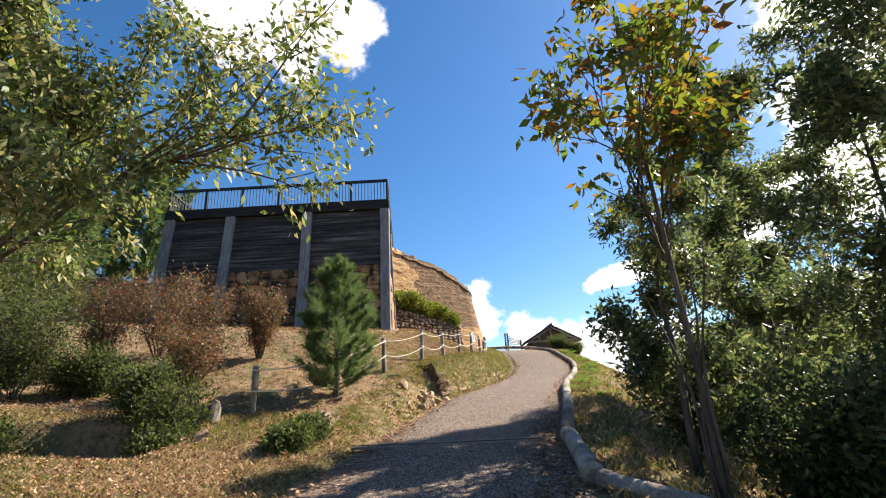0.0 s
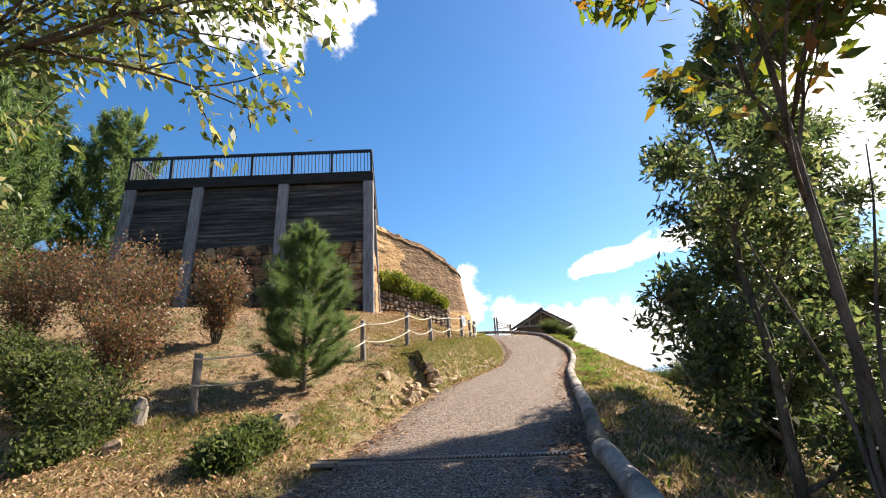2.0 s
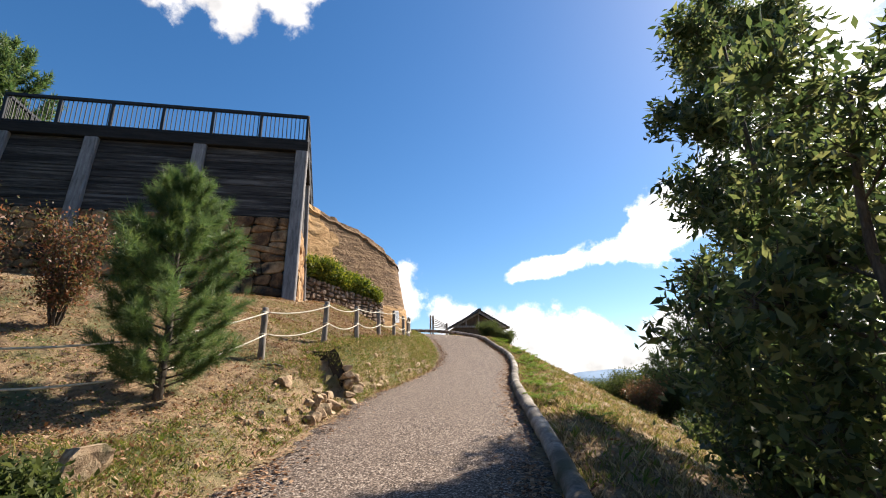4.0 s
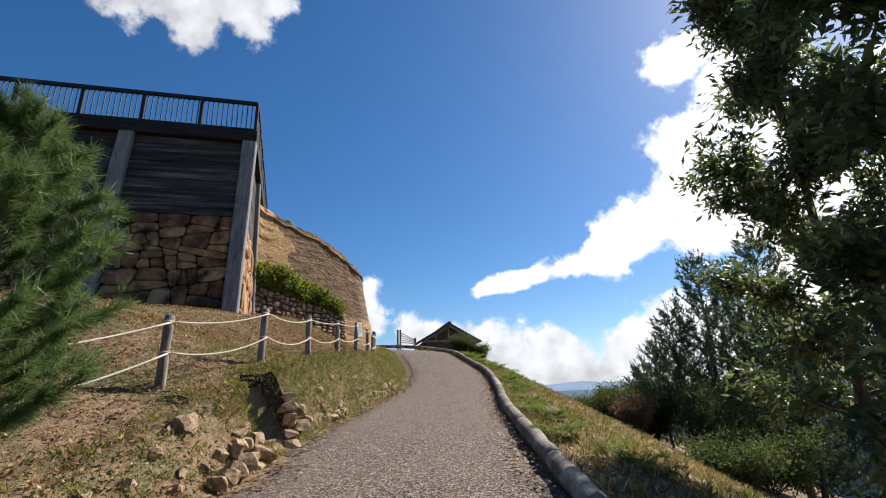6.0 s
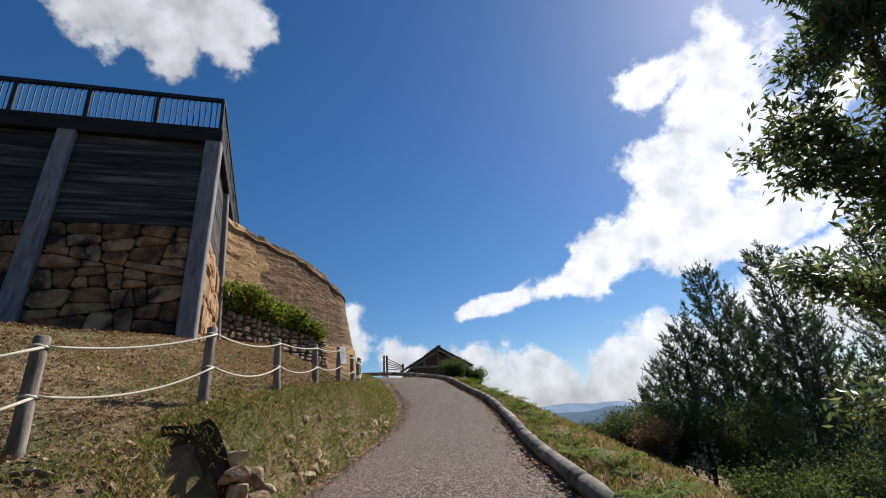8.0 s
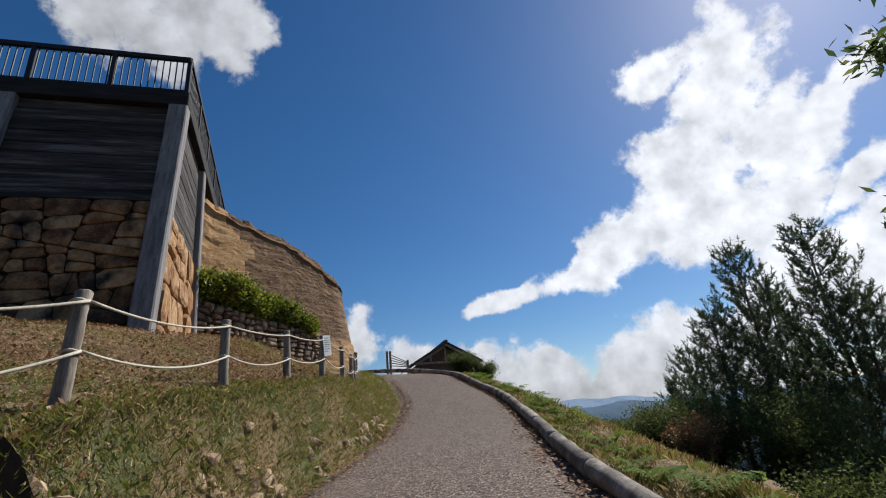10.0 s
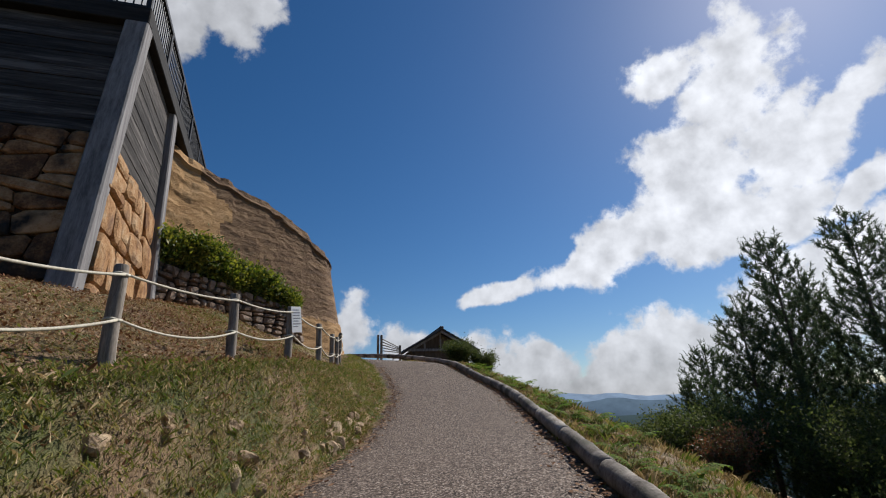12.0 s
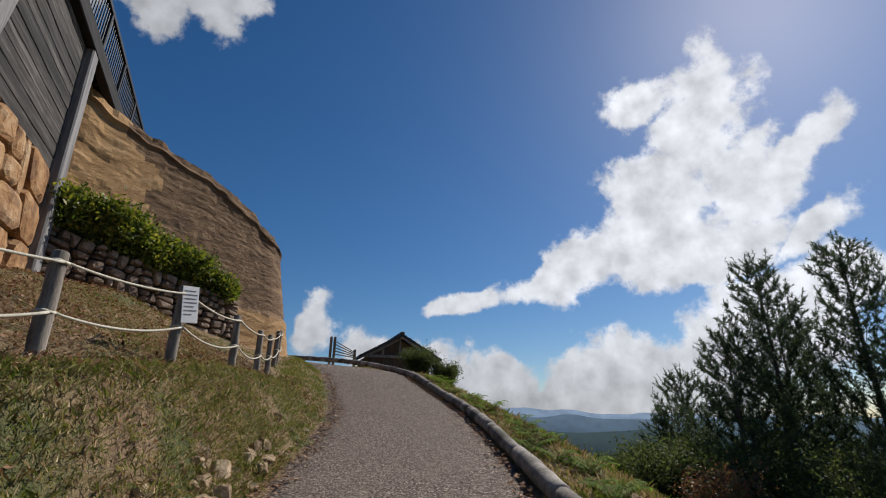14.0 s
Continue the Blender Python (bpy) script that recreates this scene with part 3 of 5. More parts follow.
def build_platform():
    rng = random.Random(5)
    root = empty("platform")
    tagged(root, "raised fortress platform of grey boards over brown stone masonry", "platform", kind="structure")
    # solid core behind the facings
    V = []
    for z in (3.5, TOP_Z + 0.3):
        for x, y in ((FX0 + 0.1, front_y(z, FX0) + 0.14), (side_x(z) - 0.14, front_y(z) + 0.14), (side_x(z, SIDE_Y) - 0.14, SIDE_Y + 0.1), (-3.2, SIDE_Y + 0.1), (-3.2, 33), (FX0 + 0.1, 33)):
            V.append((x, y, z))
    F = [tuple(range(6))[::-1], tuple(range(6, 12))] + [(k, (k + 1) % 6, 6 + (k + 1) % 6, 6 + k) for k in range(6)]
    child("core", mesh("core", V, F, M_SOIL_SHADE), root, "dark earth core behind the facing")
    posts_x = (FX0 + 0.1, -9.55, -5.6, -1.62)
    for i, x in enumerate(posts_x):
        timber(lambda u, v, w: front_at(u, v, w), x, 0.24, 4.5, TOP_Z, rng, root)
    timber(lambda u, v, w: side_at(u, v, w), SIDE_Y - 0.1, 0.2, 4.9, TOP_Z + 0.1, rng, root, proud=0.2)
    for i in range(3):
        a, b = posts_x[i] + 0.24, posts_x[i + 1] - 0.24
        z, n = STONE_Z, 0
        while z < TOP_Z - 0.05:
            h = min(rng.uniform(0.26, 0.4), TOP_Z - z)
            if TOP_Z - z - h < 0.15:
                h = TOP_Z - z
            plank(lambda u, v, w: front_at(u, v, w + 0.02 * math.sin(v * 2)), a, b, z, z + h, rng, M_WOOD, root)
            z += h
        x0 = a
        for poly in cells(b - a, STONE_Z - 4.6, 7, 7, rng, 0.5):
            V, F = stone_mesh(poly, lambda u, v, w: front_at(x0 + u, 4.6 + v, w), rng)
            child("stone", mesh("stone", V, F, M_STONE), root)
    y0, y1 = front_y(6) + 0.15, SIDE_Y - 0.3
    z = STONE_Z - 0.3
    while z < TOP_Z - 0.05:
        h = min(rng.uniform(0.26, 0.36), TOP_Z - z)
        plank(lambda u, v, w: side_at(u, v, w), front_y(z) + 0.1, y1, z, z + h, rng, M_WOOD, root)
        z += h
    # the sun-facing side takes the lighter, sunlit stone colour
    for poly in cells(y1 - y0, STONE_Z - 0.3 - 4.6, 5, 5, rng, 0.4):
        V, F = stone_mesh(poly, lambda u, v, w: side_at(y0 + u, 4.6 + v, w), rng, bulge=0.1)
        child("stone", mesh("stone", V, F, M_OCHRE_SUNLIT), root, "sunlit ochre stone")
    # deck with its dark edge beams, running on over the earth wall
    fy, sx, far = front_y(TOP_Z) - 0.22, side_x(TOP_Z) + 0.2, 33.0
    front = Matrix.Translation((sx, fy, 0)) @ Matrix.Rotation(-0.045, 4, "Z")
    flank = Matrix.Translation((sx, fy, 0)) @ Matrix.Rotation(0.03, 4, "Z")
    wide, long = sx - FX0 + 0.2, far - fy
    back = flank @ Vector((0, long, 0))
    end = front @ Vector((-wide, 0, 0))
    V = [(x, y, z) for z in (TOP_Z + 0.25, TOP_Z + 0.42) for x, y in ((sx - 0.05, fy + 0.06), (back.x - 0.05, far), (end.x + 0.05, far), (end.x + 0.05, end.y + 0.06))]
    child("deck", mesh("deck", V, [(0, 1, 2, 3), (7, 6, 5, 4)] + [(k, k + 4, (k + 1) % 4 + 4, (k + 1) % 4) for k in range(4)], M_BEAM), root)
    part("edge_beam", boxed((-wide, 0, TOP_Z), (0, 0.25, TOP_Z + 0.44), 0.02, front), M_BEAM, root)
    part("edge_beam", boxed((-0.25, 0.27, TOP_Z), (0, long, TOP_Z + 0.44), 0.02, flank), M_BEAM, root)
    part("edge_beam", boxed((end.x, end.y + 0.27, TOP_Z), (end.x + 0.25, 30, TOP_Z + 0.44), 0.02), M_BEAM, root)
    # joists under the overhang
    for k in range(9):
        y = 23.4 + k * 1.1
        part("joist", boxed((-3.0, y, TOP_Z + 0.02), (sx - 0.27 - 0.03 * (y + 0.14 - fy), y + 0.14, TOP_Z + 0.245), 0.01), M_BEAM, root)
    # railing
    rail = empty("railing")
    tagged(rail, "black steel railing with thin upright bars on the platform's edge", "railing")
    zb, zt = TOP_Z + 0.44, 13.02
    picket = mesh("bar", *tubes([[((0, 0, zb + 0.1), 0.019), ((0, 0, zt - 0.06), 0.019)]], 5), M_BLACK)
    corner, rear, left = front @ Vector((-0.1, 0.1, 0)), flank @ Vector((-0.1, long, 0)), front @ Vector((0.12 - wide, 0.1, 0))
    runs = (((left.x, left.y), (corner.x, corner.y), 6), ((corner.x, corner.y), (rear.x, rear.y), 5), ((left.x, left.y), (left.x, 29.5), 4))
    for (ax, ay), (bx, by), n in runs:
        a, b = Vector((ax, ay, 0)), Vector((bx, by, 0))
        ang = math.atan2(by - ay, bx - ax)
        ln = (b - a).length
        for zz, hh, ww in ((zt, 0.13, 0.12), (zb + 0.07, 0.07, 0.07)):
            part("rail", boxed((-0.03, -ww / 2, zz - hh / 2), (ln + 0.03, ww / 2, zz + hh / 2), 0.008, Matrix.Translation(a) @ Matrix.Rotation(ang, 4, "Z")), M_BLACK, rail)
        for k in range(n + 1):
            p = a + (b - a) * k / n
            if k == 0 and by > ay + 1:
                continue
            part("upright", boxed((p.x - 0.055, p.y - 0.055, zb), (p.x + 0.055, p.y + 0.055, zt - 0.066), 0.006), M_BLACK, rail)
        m = int(ln / 0.165)
        for k in range(1, m):
            p = a + (b - a) * k / m
            child("bar", picket, rail, m=Matrix.Translation(p))


build_platform()


# ---- the rammed earth wall and the low stone wall before it ----
def build_earth_wall():
    plan = spline([(-3.4, 26.9, 11.4), (-2.1, 27.9, 11.45), (-0.5, 29.1, 10.85), (1.3, 30.4, 10.4), (2.6, 31.35, 9.8), (3.35, 32.0, 9.2), (3.6, 33.2, 9.1), (3.2, 36.0, 9.2), (0.5, 37.6, 9.3), (-5, 38.3, 9.4), (-12, 38.3, 9.5)], 0.14)
    t = np.gradient(plan[:, :2], axis=0)
    t /= np.linalg.norm(t, axis=1, keepdims=True)
    rows = 64
    V, F = [], []
    for k in range(len(plan)):
        x, y, top = plan[k]
        nx, ny = t[k, 1], -t[k, 0]
        top += 0.06 * noise.noise(Vector((x * 2.2, y * 2.2, 3))) * 2
        base = 3.6
        for r in range(rows + 1):
            v = r / rows
            z = base + (top - base) * v
            out = 0.2 * (top - z) * 0.9
            strata = 0.012 * noise.noise(Vector((x * 0.6, y * 0.6, z * 5.0)))
            rough = 0.035 * noise.noise(Vector((x * 1.6, y * 1.6, z * 1.6))) + 0.03 * noise.noise(Vector((x * 5, y * 5, z * 9))) + 0.025 * noise.noise(Vector((x * 11, y * 11, z * 14))) * 0.5
            foot = 0.07 if z < 6.25 + 0.1 * noise.noise(Vector((x, y, 0))) else 0.0
            crumb = -0.25 * max(0, 1 - (top - z) / 0.3) * abs(noise.noise(Vector((x * 3, y * 3, 9))))
            ledge = 0.07 if 0.25 < top - z < 0.42 else 0.0
            near = max(0.0, 1 - (x + 2.2) / 1.6) if x < -0.6 else 0.0
            worn = near * 0.13 * noise.noise(Vector((x * 1.2, y * 1.2, z * 2.4)))
            o = out + strata + rough + foot + crumb + ledge + worn
            V.append((x + nx * o, y + ny * o, z))
        V.append((x - nx * 1.2, y - ny * 1.2, top - 0.02))
    w = rows + 2
    for k in range(len(plan) - 1):
        for r in range(rows + 1):
            a = k * w + r
            F.append((a, a + w, a + w + 1, a + 1))
    me = mesh("rammed_earth_wall", V, F, M_EARTH, False)
    me.materials.append(M_EARTH_PALE)
    for p in me.polygons:
        c = p.center
        band = 6.2 + 0.12 * noise.noise(Vector((c.x, c.y, 0)))
        raw = c.y < 28.9 + 0.5 * noise.noise(Vector((c.x, c.y, c.z * 0.9))) and c.x < 0
        if c.z < band or raw:
            p.material_index = 1
    ob = new("rammed_earth_wall", me)
    tagged(ob, "tall battered rampart wall of ochre rammed earth, weathered in layers", "rampart", kind="structure")


build_earth_wall()

RW_A, RW_B = Vector((-1.55, 26.75, 0)), Vector((2.55, 29.9, 0))


def build_low_wall():
    rng = random.Random(11)
    root = empty("low_stone_wall")
    tagged(root, "low dry-stone retaining wall of brown blocks below a hedge", "stone wall", kind="structure")
    d = (RW_B - RW_A)
    ln = d.length
    d.normalize()
    nrm = Vector((d.y, -d.x, 0))

    def place(u, v, w):
        return RW_A + d * u + nrm * (w + 0.12 * (2.0 - v)) + Vector((0, 0, 4.85 + v * (1 - 0.045 * u) - 0.05 * u))
    for poly in cells(ln, 2.2, 14, 10, rng, 0.42):
        V, F = stone_mesh(poly, place, rng, 0.03, 0.2, 0.1)
        child("stone", mesh("stone", V, F, M_RUBBLE), root)
    V, F = [], []
    for u in (-0.2, ln):
        for v, w in ((-0.6, -0.08), (2.25, -0.08), (2.25, -1.6), (-0.6, -1.6)):
            V.append(place(u, v, w))
    F = [(0, 1, 5, 4), (1, 2, 6, 5), (2, 3, 7, 6), (0, 3, 2, 1), (4, 5, 6, 7)]
    child("backing", mesh("backing", V, F, M_SOIL_SHADE), root, "dark earth behind the stones")


build_low_wall()


# ---- rope fence ----
def build_fence():
    rng = random.Random(3)
    spots = [(-5.6, 7.2), (-3.28, 9.57), (-1.05, 12.97), (-0.05, 14.6), (0.74, 17.06), (1.48, 18.85), (2.13, 20.6), (2.75, 22.6), (3.15, 24.3), (3.42, 25.9), (3.62, 27.3), (3.75, 28.7)]
    posts = []
    fence = empty("rope_fence")
    tagged(fence, "rope fence of short grey log posts with two slack pale ropes", "fence")
    for i, (x, y) in enumerate(spots):
        z = ground_z(x, y)
        lean = Vector((rng.uniform(-0.04, 0.04), rng.uniform(-0.04, 0.04), 0))
        h = rng.uniform(0.84, 0.9)
        seg = []
        for k in range(7):
            f = k / 6
            seg.append((Vector((x, y, z - 0.15)) + lean * f + Vector((rng.uniform(-0.005, 0.005), 0, (h + 0.15) * f)), 0.062 * rng.uniform(0.92, 1.06) * (1 - 0.06 * f)))
        seg.append((seg[-1][0] + Vector((0, 0, 0.012)), 0.045))
        if i == 0:
            continue
        child("post", mesh("post", *tubes([seg], 10), M_FPOST, True), fence)
        posts.append((Vector((x, y, z)) + lean, h))
        for hh in (h - 0.08, h - 0.47):
            ring = [(Vector((x, y, z + hh)) + lean * 0.8 + 0.068 * Vector((math.cos(a), math.sin(a), 0.1 * math.sin(3 * a))), 0.013) for a in [2 * math.pi * q / 10 for q in range(11)]]
            child("rope_wrap", mesh("rope_wrap", *tubes([ring], 5), M_ROPE, True), fence)
    for (a, ha), (b, hb) in zip(posts, posts[1:]):
        for dh, sag in ((0.08, 0.06), (0.47, 0.1)):
            sag *= rng.uniform(0.7, 1.3) * (b - a).length / 2.0
            side = Vector((0.06, -0.03, 0))
            seg = []
            for k in range(17):
                f = k / 16
                p = a.lerp(b, f) + side + Vector((0, 0, ha - dh + (hb - ha) * f - 4 * sag * f * (1 - f)))
                seg.append((p, 0.0125))
            child("rope", mesh("rope", *tubes([seg], 6), M_ROPE, True), fence)
    # notice on one post
    p, h = posts[5]
    sign = empty("notice")
    tagged(sign, "small white paper notice in a clear sleeve on a fence post", "sign")
    m = Matrix.Translation(p + Vector((0.085, -0.06, h - 0.12))) @ Matrix.Rotation(radians(42), 4, "Z") @ Matrix.Rotation(radians(-8), 4, "Y")
    part("sheet", boxed((-0.105, -0.006, -0.3), (0.105, 0.006, 0.12), 0.002, m), M_PAPER, sign)
    for k in range(7):
        w = (0.07, 0.08, 0.075, 0.08, 0.06, 0.08, 0.05)[k]
        part("print_line", boxed((-0.08, -0.009, 0.06 - k * 0.045), (-0.08 + 2 * w, -0.0065, 0.072 - k * 0.045), 0, m), M_INK, sign)


build_fence()


# ---- kerb of logs ----
def build_kerb():
    rng = random.Random(8)
    pts = [Vector((2.35, 3.6, 0)), Vector((1.56, 5.35, 0))]
    edge = [lane_point(k, 0.13) for k in np.arange(5.45, 36, 0.05)]
    acc, line = 0.0, [edge[0]]
    for a, b in zip(edge, edge[1:]):
        acc += (b - a).length
        if acc >= 1.95:
            line.append(b)
            acc = 0
    tail = spline([(8.2, 33.6, 4.9), (7.8, 36.2, 5.3), (6.2, 38.4, 5.6), (3.5, 39.9, 5.75), (0, 40.6, 5.85)], 1.9)
    line = [p for p in line if p.y < 33.4] + [Vector(p) for p in tail]
    for i, (a, b) in enumerate([(pts[0], pts[1])] + list(zip(line, line[1:]))):
        a, b = a.copy(), b.copy()
        for q in (a, b):
            q.z = ground_z(q.x, q.y) if i == 0 else q.z
            q.z += 0.065 + rng.uniform(-0.012, 0.012)
        d = (b - a).normalized()
        a, b = a + d * 0.012, b - d * 0.012
        r0 = rng.uniform(0.1, 0.115)
        seg = [(a, r0 * 0.86), (a + d * 0.02, r0)]
        for k in range(1, 7):
            seg.append((a.lerp(b, k / 7) + Vector((rng.uniform(-0.01, 0.01), 0, rng.uniform(-0.006, 0.006))), r0 * rng.uniform(0.93, 1.05)))
        seg += [(b - d * 0.02, r0 * 0.97), (b, r0 * 0.83)]
        ob = new("kerb_log", mesh("kerb_log", *tubes([seg], 12), M_LOG, True))
        tagged(ob, "grey weathered round log laid as a kerb along the path", "log", "kerb logs")


build_kerb()


# ---- drain across the path ----
def build_drain():
    a, b = Vector((-1.15, 7.85, 0)), Vector((1.62, 7.12, 0))
    d = (b - a).normalized()
    n = Vector((-d.y, d.x, 0))
    root = empty("drain_grate")
    tagged(root, "narrow galvanised drain grate let into the asphalt across the path", "drain")
    ln = (b - a).length

    def zat(p):
        s, z, al = side_of_lane(p.x, p.y)
        k = int(np.argmin((LANE[:, 0] - p.x) ** 2 + (LANE[:, 1] - p.y) ** 2))
        return LANE[k, 2] + 0.02
    for off in (-0.085, 0.085):
        seg = [(a + d * (ln * k / 12) + n * off, 0) for k in range(13)]
        bm = bmesh.new()
        for (p, _), (q, _) in zip(seg, seg[1:]):
            za, zb = zat(p), zat(q)
            vs = [bm.verts.new(v) for v in (p - n * 0.015 + Vector((0, 0, za - 0.03)), q - n * 0.015 + Vector((0, 0, zb - 0.03)), q - n * 0.015 + Vector((0, 0, zb + 0.012)), p - n * 0.015 + Vector((0, 0, za + 0.012)),
                                            p + n * 0.015 + Vector((0, 0, za - 0.03)), q + n * 0.015 + Vector((0, 0, zb - 0.03)), q + n * 0.015 + Vector((0, 0, zb + 0.012)), p + n * 0.015 + Vector((0, 0, za + 0.012)))]
            for f in ((0, 1, 2, 3), (7, 6, 5, 4), (3, 2, 6, 7), (0, 4, 5, 1)):
                bm.faces.new([vs[c] for c in f])
        part("edge_bar", bm, M_STEEL, root)
    # flat dark strip between the edge bars, level with the asphalt
    bm = bmesh.new()
    pts = []
    for k in range(13):
        p = a + d * (ln * k / 12)
        for side in (-0.07, 0.07):
            q = p + n * side
            pts.append(bm.verts.new((q.x, q.y, zat(q) + 0.002)))
    for k in range(12):
        bm.faces.new((pts[2 * k], pts[2 * k + 2], pts[2 * k + 3], pts[2 * k + 1]))
    part("channel", bm, M_SOIL_SHADE, root, "flat dark channel strip under the cross bars")
    cross = mesh("cross_bar", *[list(v) for v in ([(x, y, z) for x in (-0.008, 0.008) for y in (-0.07, 0.07) for z in (0, 0.012)], [(0, 1, 3, 2), (4, 6, 7, 5), (1, 5, 7, 3), (0, 2, 6, 4), (0, 4, 5, 1), (2, 3, 7, 6)])], M_STEEL)
    k = 0.03
    while k < ln:
        p = a + d * k
        child("cross_bar", cross, root, m=Matrix.Translation((p.x, p.y, zat(p) + 0.003)) @ Matrix.Rotation(math.atan2(d.y, d.x), 4, "Z"))
        k += 0.045


build_drain()


# ---- hut and screen on the crest ----
def build_hut():
    root = empty("hut")
    tagged(root, "small dark wooden hut with a grey tiled gable roof", "hut")
    cx, y0, y1, hw, eave, peak = 11.95, 43.0, 48.0, 2.35, 6.55, 7.88
    gz = 2.6
    m = Matrix.Translation((cx, y0, 0)) @ Matrix.Rotation(radians(-4), 4, "Z")
    # gable walls and sides
    V = [m @ Vector(p) for p in ((-hw + 0.4, 0.35, gz), (hw - 0.4, 0.35, gz), (hw - 0.4, 0.35, eave + 0.1), (0, 0.35, peak - 0.2), (-hw + 0.4, 0.35, eave + 0.1),
                                 (-hw + 0.4, 4.6, gz), (hw - 0.4, 4.6, gz), (hw - 0.4, 4.6, eave + 0.1), (0, 4.6, peak - 0.2), (-hw + 0.4, 4.6, eave + 0.1))]
    child("wall", mesh("wall", V, [(0, 1, 2, 3, 4), (9, 8, 7, 6, 5), (0, 4, 9, 5), (1, 6, 7, 2)], M_HUTWOOD), root)
    for s in (-1, 1):
        bm = bmesh.new()
        n = 9
        for k in range(n):
            u0, u1 = k / n, (k + 1) / n
            x0, x1 = s * (hw + 0.25) * u0, s * (hw + 0.25) * u1
            z0, z1 = peak + (eave - 0.12 - peak) * u0, peak + (eave - 0.12 - peak) * u1
            vs = [bm.verts.new(m @ Vector(p)) for p in ((x0, -0.25, z0 + 0.09), (x1, -0.25, z1 + 0.13), (x1, -0.25, z1), (x0, -0.25, z0 - 0.02), (x0, 5, z0 + 0.09), (x1, 5, z1 + 0.13), (x1, 5, z1), (x0, 5, z0 - 0.02))]
            for f in ((0, 1, 2, 3), (7, 6, 5, 4), (0, 4, 5, 1), (1, 5, 6, 2), (3, 2, 6, 7)):
                bm.faces.new([vs[c] for c in f])
        bmesh.ops.recalc_face_normals(bm, faces=bm.faces)
        part("roof", bm, M_TILE, root)
        part("barge_board", boxed((0, -0.2, -0.2), (hw + 0.3, -0.12, -0.04), 0.01, m @ Matrix.Translation((0, 0, peak)) @ (Matrix.Rotation(math.atan2(peak - eave + 0.12, hw + 0.25), 4, "Y") if s > 0 else Matrix.Rotation(math.pi - math.atan2(peak - eave + 0.12, hw + 0.25), 4, "Y") @ Matrix.Rotation(math.pi, 4, "X"))), M_POST, root)
    part("ridge", boxed((-0.13, -0.3, peak + 0.02), (0.13, 5.05, peak + 0.22), 0.04, m), M_TILE, root)
    part("tie_beam", boxed((-hw + 0.1, 0.2, eave - 0.05), (hw - 0.1, 0.34, eave + 0.12), 0.01, m), M_POST, root)
    for x in (-1.1, 0, 1.1):
        part("strut", boxed((x - 0.06, 0.26, eave + 0.125), (x + 0.06, 0.345, peak - 0.25 - abs(x) * 0.55), 0.01, m), M_POST, root)


build_hut()


def build_screen():
    root = empty("lattice_fence")
    tagged(root, "short pale wooden lattice fence between two posts at the crest", "fence")
    a, b = Vector((6.95, 39.1, 0)), Vector((8.25, 39.3, 0))
    z = 5.9
    for p, h in ((a, 1.0), (a + Vector((0.2, 0.05, 0)), 1.0), (b, 0.45)):
        part("post", boxed((p.x - 0.06, p.y - 0.06, z - 0.5), (p.x + 0.06, p.y + 0.06, z + h), 0.012), M_FPOST, root)
    for k in range(5):
        za, zb = z + 0.12 + k * 0.16, z + 0.05 + k * 0.07
        seg = [(Vector((a.x + 0.26, a.y, za)), 0.028), (Vector((b.x - 0.06, b.y, zb)), 0.028)]
        child("slat", mesh("slat", *tubes([seg], 4), M_FPOST), root)


build_screen()


# ---- trees and shrubs ----
def grow(base, height, rng, lean=(0, 0), r0=0.08, limbs=14, reach=1.5, first=0.25, up=0.5, twigs=5, targets=None):
    """A trunk with limbs and twigs. Returns tube segments (trunk first) and the points that carry leaves with their ways."""
    segs, tips = [], []
    base = Vector(base)
    trunk = []
    n = 9
    for k in range(n + 1):
        f = k / n
        wob = Vector((noise.noise(Vector((f * 2.1, base.x, 1))), noise.noise(Vector((f * 2.1, base.y, 7))), 0)) * 0.25 * f
        trunk.append((base + Vector((lean[0] * f * f, lean[1] * f * f, height * f)) + wob, r0 * (1 - 0.85 * f) + 0.006))
    segs.append(trunk)

    def limb(p, way, ln, r, depth):
        pts, q, w = [(p, r)], p.copy(), way.normalized()
        m = 6 if depth == 0 else 4
        for k in range(m):
            w = (w + Vector((rng.uniform(-1, 1), rng.uniform(-1, 1), rng.uniform(-0.7, 1.0))) * 0.22).normalized()
            q = q + w * ln / m
            pts.append((q.copy(), r * (1 - 0.8 * (k + 1) / m) + 0.0025))
            if depth < 2 and k >= 1:
                for _ in range(twigs if depth == 0 else 2):
                    if rng.random() < 0.62:
                        sw = (w + Vector((rng.uniform(-1, 1), rng.uniform(-1, 1), rng.uniform(-0.6, 0.8))) * 0.95).normalized()
                        limb(q, sw, ln * rng.uniform(0.28, 0.5), r * 0.4, depth + 1)
            if depth >= 1:
                tips.append((q.copy(), w.copy()))
        segs.append(pts)
        tips.append((q.copy(), w.copy()))

    for i in range(limbs):
        f = first + (1 - first) * (i + rng.random()) / limbs
        k = min(n - 1, int(f * n))
        p = trunk[k][0].lerp(trunk[k + 1][0], f * n - k)
        a = i * 2.4 + rng.uniform(-0.4, 0.4)
        ln = reach * (1.15 - 0.75 * max(0, f - 0.3)) * rng.uniform(0.75, 1.2)
        limb(p, Vector((math.cos(a), math.sin(a), up * rng.uniform(0.3, 1.4))), ln, r0 * 0.45 * (1.1 - f), 0)
    for p, q, r in targets or ():
        limb(Vector(p), Vector(q) - Vector(p), (Vector(q) - Vector(p)).length, r, 0)
    return segs, tips


